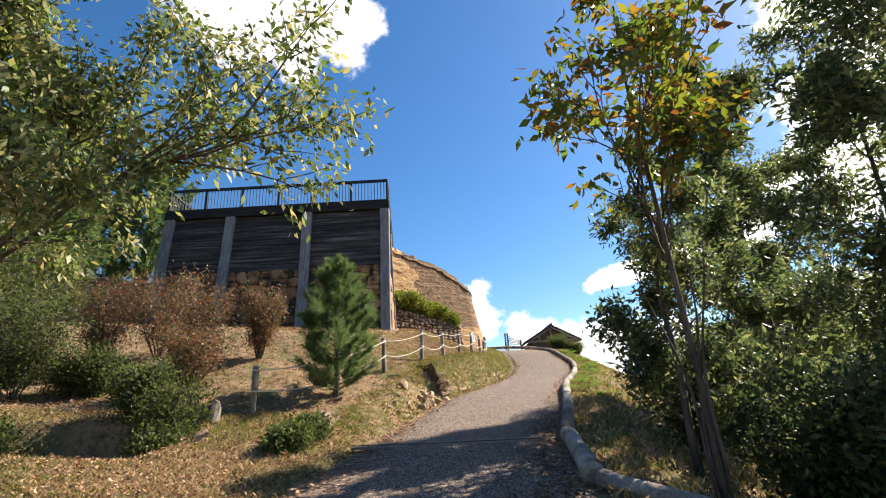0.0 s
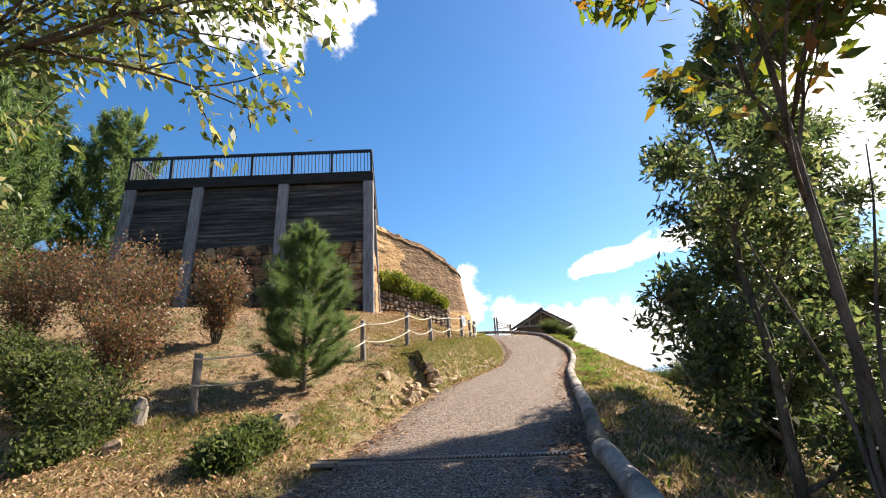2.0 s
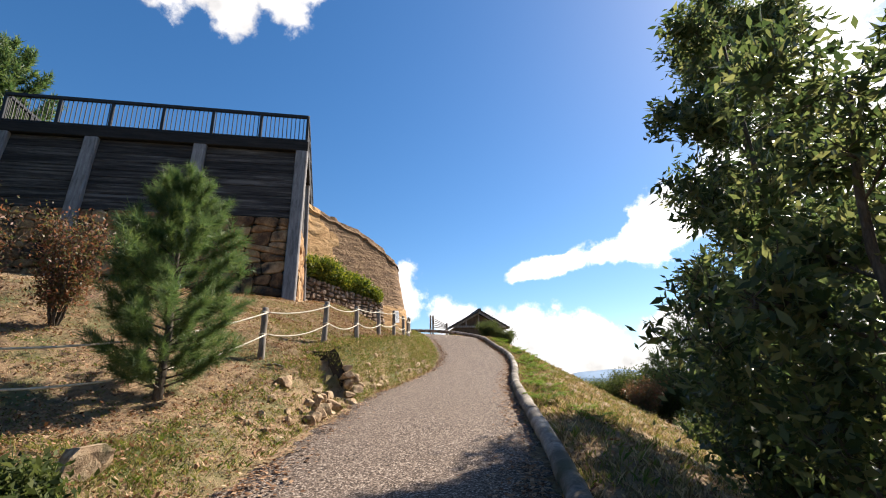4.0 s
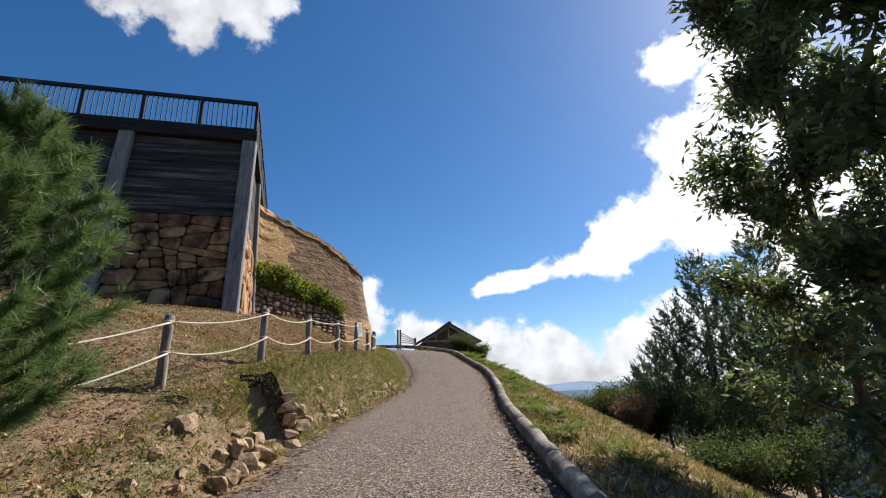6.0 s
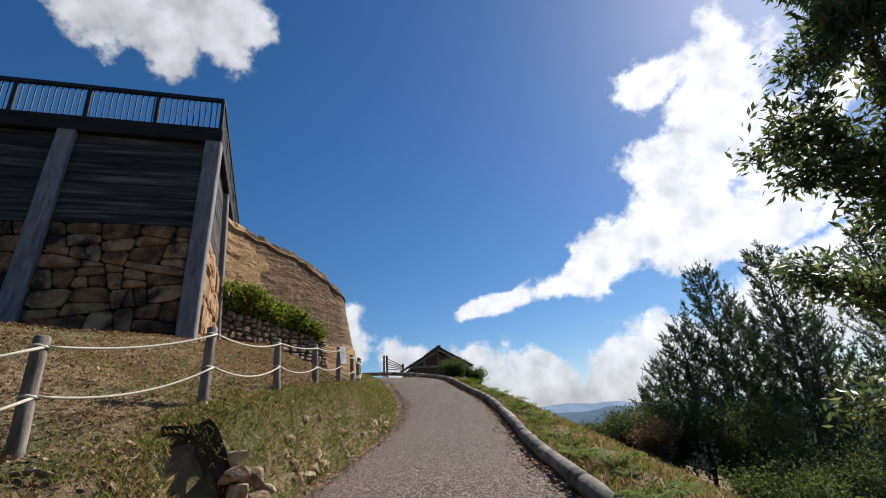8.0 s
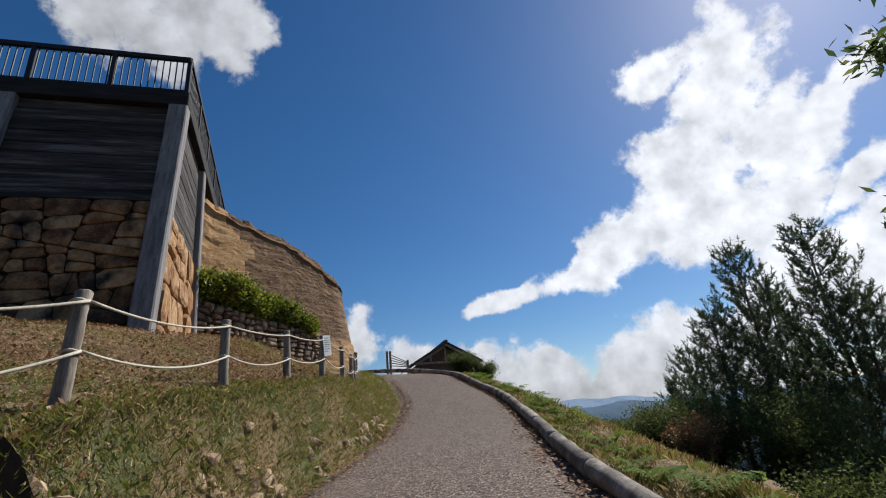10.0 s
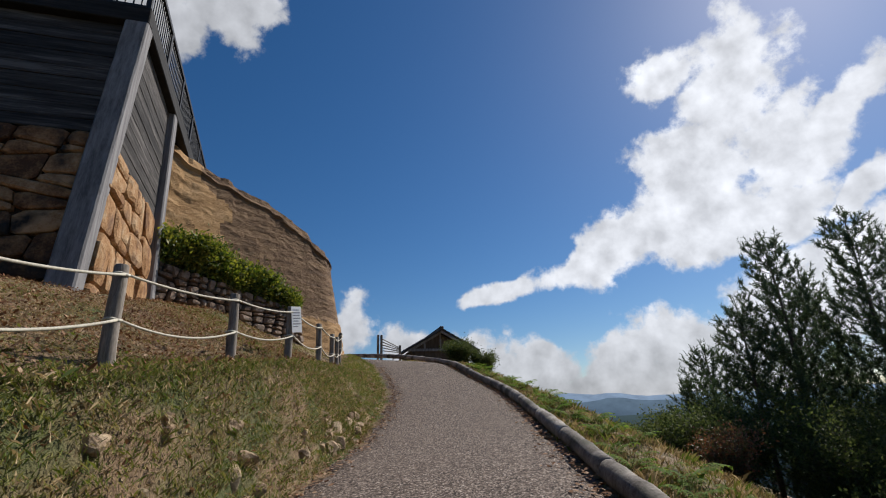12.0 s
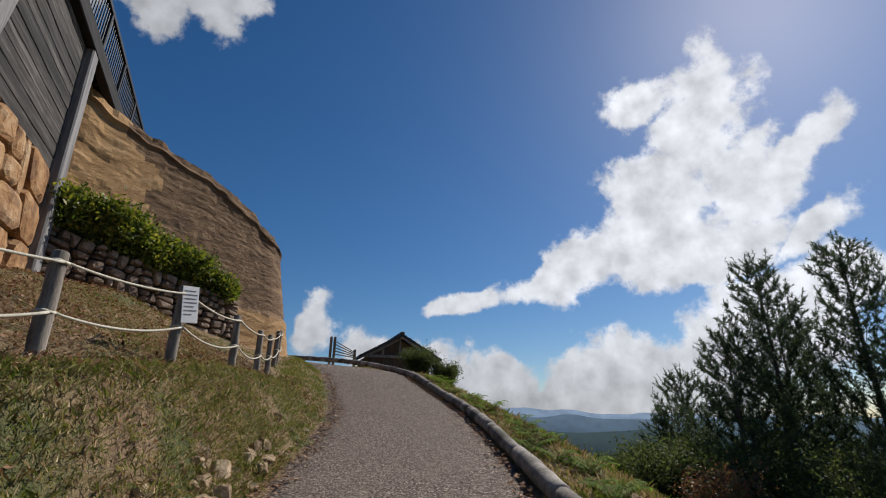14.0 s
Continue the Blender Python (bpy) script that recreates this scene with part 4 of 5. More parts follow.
def leafy(name, label, category, segs, tips, leaf_mat, per=10, size=0.07, scatter=0.12, seed=1, droop=0.35, slim=0.42, bark=None, group=""):
    rng = np.random.default_rng(seed)
    root = empty(name, segs[0][0][0])
    o = Vector(segs[0][0][0])
    tagged(root, label, category, group)
    T = [[(p - o, r) for p, r in s] for s in segs]
    child("trunk", mesh("trunk", *tubes(T[:1], 8), bark or M_BARK, True), root)
    child("branching", mesh("branching", *tubes(T[1:], 5), bark or M_BARK, True), root)
    c = np.array([tuple(p - o) for p, _ in tips])
    w = np.array([tuple(v) for _, v in tips])
    c, w = np.repeat(c, per, 0), np.repeat(w, per, 0)
    c = c + rng.normal(size=c.shape) * scatter
    child("crown", quads_mesh("crown", leaf_faces(c, size, rng, droop, slim, w * 0.6), leaf_mat), root)
    return root


def pine(name, label, base, height, width, seed, mat, tufts=2, needle=0.11, whorls=None, per=16, first=0.08, group="", nw=0.006, taper=0.7):
    """A pine: straight trunk, whorls of rising branches, tufts of needles."""
    rng = random.Random(seed)
    nrg = np.random.default_rng(seed)
    root = empty(name, base)
    tagged(root, label, "pine tree", group)
    whorls = whorls or int(height * 4)
    trunk = [(Vector((0.04 * height * 0.3 * noise.noise(Vector((seed, f * 2, 0))), 0.02 * noise.noise(Vector((seed, 4, f * 2))), height * f)), 0.018 * height * (1 - f) + 0.01) for f in [k / 10 for k in range(11)]]
    segs, at, way = [], [], []
    for i in range(whorls):
        f = first + (1 - first) * i / whorls
        z = height * f
        prof = (0.6 + 0.4 * min(1, f / 0.25)) * (1 - f) ** taper + 0.04
        for k in range(5):
            a = i * 1.1 + k * 1.2566 + rng.uniform(-0.35, 0.35)
            ln = width * prof * rng.uniform(0.5, 1.2)
            w = Vector((math.cos(a), math.sin(a), 0.12 + 0.75 * f * f + rng.uniform(-0.1, 0.15)))
            q = Vector((0, 0, z))
            pts = [(q.copy(), 0.006 * height * (1 - f) + 0.004)]
            m = max(3, int(ln / 0.16))
            for s in range(m):
                w = (w + Vector((rng.uniform(-0.12, 0.12), rng.uniform(-0.12, 0.12), 0.45 / m))).normalized()
                q = q + w * ln / m
                pts.append((q.copy(), 0.004 * (1 - s / m) + 0.002))
                if s >= m * 0.25:
                    for _ in range(tufts):
                        sw = (w + Vector((rng.uniform(-1, 1), rng.uniform(-1, 1), rng.uniform(-0.4, 0.9))) * 0.8).normalized()
                        tip = q + sw * ln * 0.3 * rng.random()
                        at.append(tip)
                        way.append(sw)
            at.append(q)
            way.append(w)
            segs.append(pts)
    at += [Vector((0, 0, height * (1 - 0.02 * k))) for k in range(5)]
    way += [Vector((0, 0, 1))] * 5
    child("trunk", mesh("trunk", *tubes([trunk], 8), M_BARK, True), root)
    child("branching", mesh("branching", *tubes(segs, 4), M_BARK, True), root)
    c, w = np.repeat(np.array([tuple(p) for p in at]), per, 0), np.repeat(np.array([tuple(p) for p in way]), per, 0)
    n = len(c)
    c = c - w * nrg.uniform(0, needle * 0.9, (n, 1))
    d = w + nrg.normal(size=(n, 3)) * 0.7
    d /= np.linalg.norm(d, axis=1, keepdims=True)
    s = np.cross(d, nrg.normal(size=(n, 3)))
    s /= np.linalg.norm(s, axis=1, keepdims=True)
    L = needle * nrg.uniform(0.7, 1.2, (n, 1))
    tri = np.stack([c - s * nw / 2, c + s * nw / 2, c + d * L], 1)
    child("foliage", quads_mesh("foliage", tri, mat), root)
    return root


def slope_pine(name, label, base, height, width, seed, mat, group, per=30, nw=0.013):
    """A full pine whose branches turn up at their ends into brushes of needles."""
    rng, nrg = random.Random(seed), np.random.default_rng(seed)
    root = empty(name, base)
    tagged(root, label, "pine tree", group)
    trunk = [(Vector((0.25 * noise.noise(Vector((seed, f * 2, 0))), 0.25 * noise.noise(Vector((seed, 4, f * 2))), height * f)), 0.014 * height * (1 - f) + 0.015) for f in [k / 10 for k in range(11)]]
    segs, shoots = [], []
    n = int(height * 2.1)
    for i in range(n):
        f = 0.06 + 0.94 * i / n
        k = min(9, int(f * 10))
        stem = trunk[k][0].lerp(trunk[k + 1][0], f * 10 - k)
        prof = min(1.0, 0.55 + 1.4 * f) * (1 - f) ** 0.62 + 0.05
        for j in range(6):
            a = i * 1.9 + j * 1.047 + rng.uniform(-0.4, 0.4)
            ln = width * prof * rng.uniform(0.55, 1.15)
            w, q = Vector((math.cos(a), math.sin(a), 0.15 + 0.5 * f)).normalized(), stem.copy()
            pts, m = [(q.copy(), 0.0025 * height * (1 - f) + 0.006)], max(3, int(ln / 0.22))
            for t in range(m):
                w = (w + Vector((rng.uniform(-0.15, 0.15), rng.uniform(-0.15, 0.15), 0.03 + 0.3 * (t / m) ** 2))).normalized()
                q = q + w * ln / m
                pts.append((q.copy(), 0.008 * (1 - t / m) + 0.004))
                if t >= m * 0.2:
                    for _ in range(3):
                        shoots.append((q.copy(), (w * 0.6 + Vector((rng.uniform(-1, 1), rng.uniform(-1, 1), rng.uniform(0.1, 1.0)))).normalized(), rng.uniform(0.2, 0.45)))
            segs.append(pts)
            shoots.append((q.copy(), (w + Vector((0, 0, 0.9))).normalized(), rng.uniform(0.3, 0.6)))
    shoots += [(Vector(trunk[-1][0]), Vector((0.3 * math.cos(k), 0.3 * math.sin(k), 1)).normalized(), 0.6) for k in range(4)]
    child("trunk", mesh("trunk", *tubes([trunk], 8), M_BARK, True), root)
    child("branching", mesh("branching", *tubes(segs, 4), M_BARK, True), root)
    p, d0 = np.array([tuple(v[0]) for v in shoots]), np.array([tuple(v[1]) for v in shoots])
    ln = np.array([v[2] for v in shoots])
    p, d0, ln = np.repeat(p, per, 0), np.repeat(d0, per, 0), np.repeat(ln, per)[:, None]
    c = p + d0 * ln * nrg.random((len(p), 1))
    d = d0 * 0.9 + nrg.normal(size=c.shape) * 0.6
    d /= np.linalg.norm(d, axis=1, keepdims=True)
    s = np.cross(d, nrg.normal(size=c.shape))
    s /= np.linalg.norm(s, axis=1, keepdims=True)
    tip = c + d * nrg.uniform(7, 14, (len(p), 1)) * nw
    child("foliage", quads_mesh("foliage", np.stack([c - s * nw, c + s * nw, tip], 1), mat), root)
    return root


def foot(x, y, dz=-0.06):
    return Vector((x, y, ground_z(x, y) + dz))


def build_trees():
    R = random.Random
    # the tree whose limbs reach over the path's left side
    b = foot(-6.3, 5.6)
    segs, tips = grow(b, 6.6, R(21), (0.4, 0.2), 0.15, 8, 1.1, 0.6, 0.7, 3,
                      targets=[((-6.0, 5.8, 3.2), (-2.5, 6.1, 5.3), 0.045), ((-6.0, 5.8, 3.0), (-3.5, 5.3, 4.5), 0.035), ((-6.0, 5.9, 3.6), (-4.0, 7.0, 5.9), 0.04), ((-6.1, 5.7, 4.0), (-4.1, 5.3, 5.7), 0.04), ((-6.0, 5.8, 3.4), (-3.2, 6.2, 5.6), 0.03)])
    leafy("broadleaf_tree", "broadleaf tree with pale drooping leaves, some turning yellow", "tree", segs, tips, LF_PALE, 8, 0.125, 0.1, 2, 0.9, 0.42)
    # the autumn tree that overhangs the kerb
    b = foot(2.45, 4.4)
    segs, tips = grow(b, 5.0, R(4), (-0.1, -0.4), 0.03, 5, 0.8, 0.62, 0.9, 2,
                      targets=[((2.42, 4.4, 2.7), (1.25, 3.7, 3.85), 0.016), ((2.42, 4.4, 3.0), (1.55, 3.8, 4.3), 0.014), ((2.4, 4.3, 3.3), (2.0, 3.4, 4.7), 0.012), ((2.42, 4.4, 3.0), (3.0, 4.2, 4.1), 0.013), ((2.42, 4.4, 3.2), (2.5, 3.5, 4.5), 0.012)])
    for dx, dy, top in ((0.35, 0.3, 2.6), (-0.2, 0.35, 2.2), (0.15, -0.25, 2.4)):
        segs.append([(b + Vector((dx * f ** 1.5 + 0.05 * math.sin(7 * f + dx * 9), dy * f, top * f)), 0.018 * (1 - f) + 0.004) for f in [q / 8 for q in range(9)]])
    leafy("autumn_tree", "young tree with green, yellow and red autumn leaves", "tree", segs, tips, LF_RED, 2, 0.14, 0.08, 3, 0.5, 0.4)
    # evergreen thicket beside the kerb
    for x, y, h, rc, sd, limbs, per, sz in ((3.0, 5.75, 3.2, 0.62, 31, 11, 2, 0.1), (4.35, 7.7, 5.2, 0.95, 36, 18, 2, 0.125), (4.4, 3.2, 6.6, 1.2, 33, 18, 5, 0.1), (5.7, 5.2, 6.8, 1.3, 34, 18, 4, 0.1), (6.4, 8.6, 4.2, 0.9, 32, 12, 3, 0.12)):
        segs, tips = grow(foot(x, y), h, R(sd), (0.1, 0.1), 0.05, limbs, rc, 0.08, 0.6, 4)
        leafy("evergreen_tree", "evergreen oak with dark glossy leaves down to the ground", "tree", segs, tips, LF_DARK, per, sz, 0.08, sd, 0.3, 0.36, group="evergreens beside the kerb")
    segs, tips = grow(foot(8.6, 11.5), 10.6, R(41), (-0.4, -0.3), 0.1, 30, 1.25, 0.16, 0.45, 4)
    leafy("evergreen_tree", "tall evergreen oak with open branches of long dark glossy leaves", "tree", segs, tips, LF_DARK, 4, 0.165, 0.12, 41, 0.35, 0.32)
    # pines down the slope
    for x, y, z, w, sd in ((20.7, 26.0, 8.9, 3.4, 51), (22.6, 24.0, 9.3, 3.6, 52), (18.6, 26.2, 6.1, 2.6, 53), (25.6, 21.5, 9.6, 3.8, 54), (21.8, 31.2, 5.1, 2.6, 55), (20.4, 21.8, 5.6, 3.0, 56), (24.5, 28.0, 7.4, 3.2, 57), (19.3, 29.6, 3.6, 2.0, 58)):
        slope_pine("pine_tree", "dark green pine with upright shoots on the slope below the path", foot(x, y), z - ground_z(x, y), w, sd, LF_PINE_DARK, "pines below the path")
    # sapling in the bank
    pine("pine_sapling", "bushy young green pine growing in the bank behind the rope fence", foot(-1.95, 10.9), 2.95, 1.0, 61, LF_PINE, 10, 0.15, 26, 30, 0.06, taper=0.42)
    # pines behind the platform's far end
    for x, y, h, sd in ((-17.5, 21, 9, 71), (-20, 25, 11, 72), (-16.5, 28, 10, 73), (-23, 19, 10, 74), (-15.5, 16.5, 6.5, 75), (-19, 15, 7.5, 76), (-13.5, 14.2, 4.5, 77), (-14.9, 19.0, 7.0, 78)):
        slope_pine("pine_tree", "green pine tree in the wood behind the platform", foot(x, y), h, h * 0.45, sd, LF_PINE, "pines behind the platform", 14, 0.03)


build_trees()


def shrub(name, label, x, y, h, w, seed, mat, per=6, size=0.045, stems=9, scatter=0.06, z=None, slim=0.45, group="", twigs=3):
    """Many stems from one foot, each with twigs and small leaves."""
    rng = random.Random(seed)
    b = foot(x, y) if z is None else Vector((x, y, z))
    segs, tips = [], []
    for i in range(stems):
        a = i * 2.4 + rng.uniform(-0.3, 0.3)
        out = Vector((math.cos(a) * w * rng.uniform(0.25, 1.0), math.sin(a) * w * rng.uniform(0.25, 1.0), h * rng.uniform(0.7, 1.05)))
        pts = [(b + Vector((math.cos(a), math.sin(a), 0)) * 0.04, 0.014)]
        m = 7
        for k in range(1, m + 1):
            f = k / m
            p = b + Vector((out.x * f ** 0.9, out.y * f ** 0.9, out.z * f)) + Vector((rng.uniform(-1, 1), rng.uniform(-1, 1), 0)) * 0.03
            pts.append((p, 0.012 * (1 - f) + 0.003))
            if f > 0.25:
                for _ in range(twigs):
                    wv = Vector((rng.uniform(-1, 1), rng.uniform(-1, 1), rng.uniform(-0.1, 1.0))).normalized()
                    ln = 0.36 * w * rng.uniform(0.5, 1.3)
                    segs.append([(p, 0.004), (p + wv * ln, 0.002)])
                    tips += [(p + wv * ln * 0.55, wv), (p + wv * ln, wv)]
        segs.insert(0, pts)
    return leafy(name, label, "shrub", segs, tips, mat, per, size, scatter, seed, 0.0, slim, group=group)


def build_shrubs():
    for x, y, h, w, sd in ((4.1, 4.3, 1.7, 0.8, 162), (4.9, 4.9, 2.2, 1.0, 163), (4.3, 5.9, 1.8, 0.85, 164), (3.9, 5.0, 1.4, 0.7, 161), (4.0, 7.4, 1.5, 0.8, 166), (5.6, 3.4, 2.6, 1.1, 167)):
        shrub("evergreen_shrub", "dark evergreen shrub filling the foot of the thicket", x, y, h, w, sd, LF_DARK, 6, 0.09, 16, 0.1, group="undergrowth beside the kerb", twigs=5)
    for x, y, h, w, sd in ((-5.7, 12.2, 2.1, 1.05, 81), (-7.2, 13.4, 2.2, 1.2, 82), (-8.6, 13.2, 2.2, 1.1, 85), (-4.35, 13.0, 1.9, 0.55, 83), (-5.0, 10.6, 1.5, 0.7, 84)):
        shrub("rusty_shrub", "twiggy shrub with rust-red autumn leaves on the bank", x, y, h, w, sd, LF_RUST, 6, 0.065, 19, 0.09, group="rusty shrubs on the bank", twigs=5)
    rg = random.Random(90)
    spots = [(-4.35, 8.75, 1.25, 0.8, 91), (-5.0, 9.0, 0.9, 0.6, 92), (-4.2, 8.3, 0.8, 0.5, 93), (-6.9, 8.1, 0.8, 0.55, 94), (-9.3, 10.5, 2.4, 1.4, 95), (-10.5, 12.5, 3.4, 1.7, 96), (-8.2, 10.2, 1.8, 1.2, 97)]
    spots += [(rg.uniform(-9.5, -6.4), rg.uniform(10.4, 11.8), rg.uniform(0.5, 1.25), rg.uniform(0.5, 0.9), 130 + k) for k in range(3)]
    spots += [(rg.uniform(-3.3, -1.6), rg.uniform(7.4, 9.2), rg.uniform(0.12, 0.22), rg.uniform(0.15, 0.25), 150 + k) for k in range(3)]
    for x, y, h, w, sd in spots:
        shrub("green_shrub", "dense dark green shrub on the bank", x, y, h, w, sd, LF_SHRUB, 7, 0.075, 14, 0.09, group="green shrubs on the bank", twigs=5)
    for x, y, h, rc, sd in ((-11.8, 11.6, 4.6, 1.2, 171), (-13.4, 13.6, 6.0, 1.6, 172), (-11.6, 9.4, 4.6, 1.2, 173)):
        segs, tips = grow(foot(x, y), h, random.Random(sd), (0, 0), 0.07, 20, rc, 0.1, 0.5, 4)
        leafy("bank_tree", "small olive-green broadleaf tree at the edge of the wood", "tree", segs, tips, LF_OLIVE, 7, 0.09, 0.14, sd, 0.3, 0.45, group="trees at the wood's edge")
    d = (RW_B - RW_A).normalized()
    nrm = Vector((d.y, -d.x, 0))
    hedge = ((0.15, 0.75, 0.65), (0.75, 0.95, 0.7), (1.4, 0.9, 0.7), (2.0, 0.8, 0.6), (2.55, 0.5, 0.45), (3.05, 0.8, 0.55), (3.6, 0.72, 0.55), (4.15, 0.55, 0.5), (4.6, 0.42, 0.4))
    for i, (u, tall, wide) in enumerate(hedge):
        p = RW_A + d * u - nrm * (0.3 + 0.12 * (i % 2))
        shrub("hedge_bush", "sunlit yellow-green bush overhanging the low stone wall", p.x, p.y, tall, wide, 101 + i, LF_BUSH, 9, 0.13, 22, 0.12, z=6.95 - 0.15 * u, group="bushes above the low wall", twigs=6)
    for x, y, h, w, sd in ((9.5, 32.8, 0.95, 0.7, 111), (10.4, 32.4, 0.9, 0.6, 112)):
        shrub("crest_bush", "dark green bush beside the kerb at the crest", x, y, h, w, sd, LF_SHRUB, 12, 0.07, 16, 0.1, group="bushes at the crest", twigs=5)
    shrub("autumn_bush", "broad bush with small brownish-pink autumn leaves below the path", 13.5, 23.2, 1.9 - ground_z(13.5, 23.2), 0.8, 122, LF_RUST, 5, 0.08, 18, 0.13, twigs=6)
    for x, y, top, w, sd in ((14.0, 24.9, 2.2, 1.3, 121), (15.8, 25.2, 2.3, 1.5, 123), (16.5, 22.0, 2.0, 1.8, 124), (15.5, 19.5, 0.8, 1.8, 125), (18.5, 24, 2.6, 1.8, 126), (14.5, 27.8, 1.6, 1.2, 127), (17.0, 28.5, 2.0, 1.6, 128), (13.0, 18.5, 0.3, 1.5, 129)):
        shrub("slope_bush", "dark broadleaf bush on the slope below the path", x, y, top - ground_z(x, y), w, sd, LF_SHRUB, 11, 0.1, 20, 0.14, group="bushes on the lower slope", twigs=6)


build_shrubs()


# ---- distance ----
def build_hills():
    # haze is put into the base colour: paler and bluer with each farther ridge
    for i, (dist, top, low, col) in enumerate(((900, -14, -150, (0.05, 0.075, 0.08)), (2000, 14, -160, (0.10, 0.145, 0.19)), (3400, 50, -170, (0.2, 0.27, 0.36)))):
        V, F, n = [], [], 160
        for k in range(n + 1):
            a = radians(-100 + 220 * k / n)
            h = top + dist * 0.009 * (noise.fractal(Vector((a * 7, i * 5.3, 0)), 0.9, 2.1, 5)) * 1.4
            for dz, dd in ((low, -dist * 0.22), ((h + low) / 2, -dist * 0.1), (h, 0), (low, dist * 0.2)):
                V.append((math.sin(a) * (dist + dd), math.cos(a) * (dist + dd), dz + (3 * noise.noise(Vector((a * 40, dd, i))) if dd else 0)))
        for k in range(n):
            for c in range(3):
                q = k * 4 + c
                F.append((q, q + 4, q + 5, q + 1))
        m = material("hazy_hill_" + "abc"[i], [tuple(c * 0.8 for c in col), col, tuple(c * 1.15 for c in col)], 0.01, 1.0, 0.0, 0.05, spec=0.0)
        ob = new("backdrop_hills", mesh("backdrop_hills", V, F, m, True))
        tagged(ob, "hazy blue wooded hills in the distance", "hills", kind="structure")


build_hills()


# ---- stones, ferns and small things of the banks ----
def rock_mesh(seed, size, flat=0.75, mat=None, cuts=2):
    bm = bmesh.new()
    bmesh.ops.create_icosphere(bm, subdivisions=cuts, radius=1)
    rng = random.Random(seed)
    planes = [(Vector((rng.gauss(0, 1), rng.gauss(0, 1), rng.gauss(0, 1))).normalized(), rng.uniform(0.45, 0.75)) for _ in range(8)]
    planes += [(Vector(v).normalized(), rng.uniform(0.5, 0.68)) for v in ((1, 0.1, 0), (-1, 0, 0.1), (0.1, 1, 0), (0, -1, 0.15), (0, 0.1, 1), (0, 0, -1))]
    sx, sy, sz = size * 1.4 * rng.uniform(0.8, 1.25), size * 1.4 * rng.uniform(0.7, 1.0), size * 1.4 * flat * rng.uniform(0.8, 1.2)
    for v in bm.verts:
        p = v.co.normalized()
        for n, d in planes:
            k = p.dot(n)
            if k > d:
                p = p - n * (k - d)
        p = p * (1 + 0.07 * noise.noise(p * 2.5 + Vector((seed, 0, 0))))
        v.co = Vector((p.x * sx, p.y * sy, p.z * sz))
    me = bpy.data.meshes.new("stone")
    bm.to_mesh(me)
    bm.free()
    me.materials.append(mat or M_ROCK)
    return me


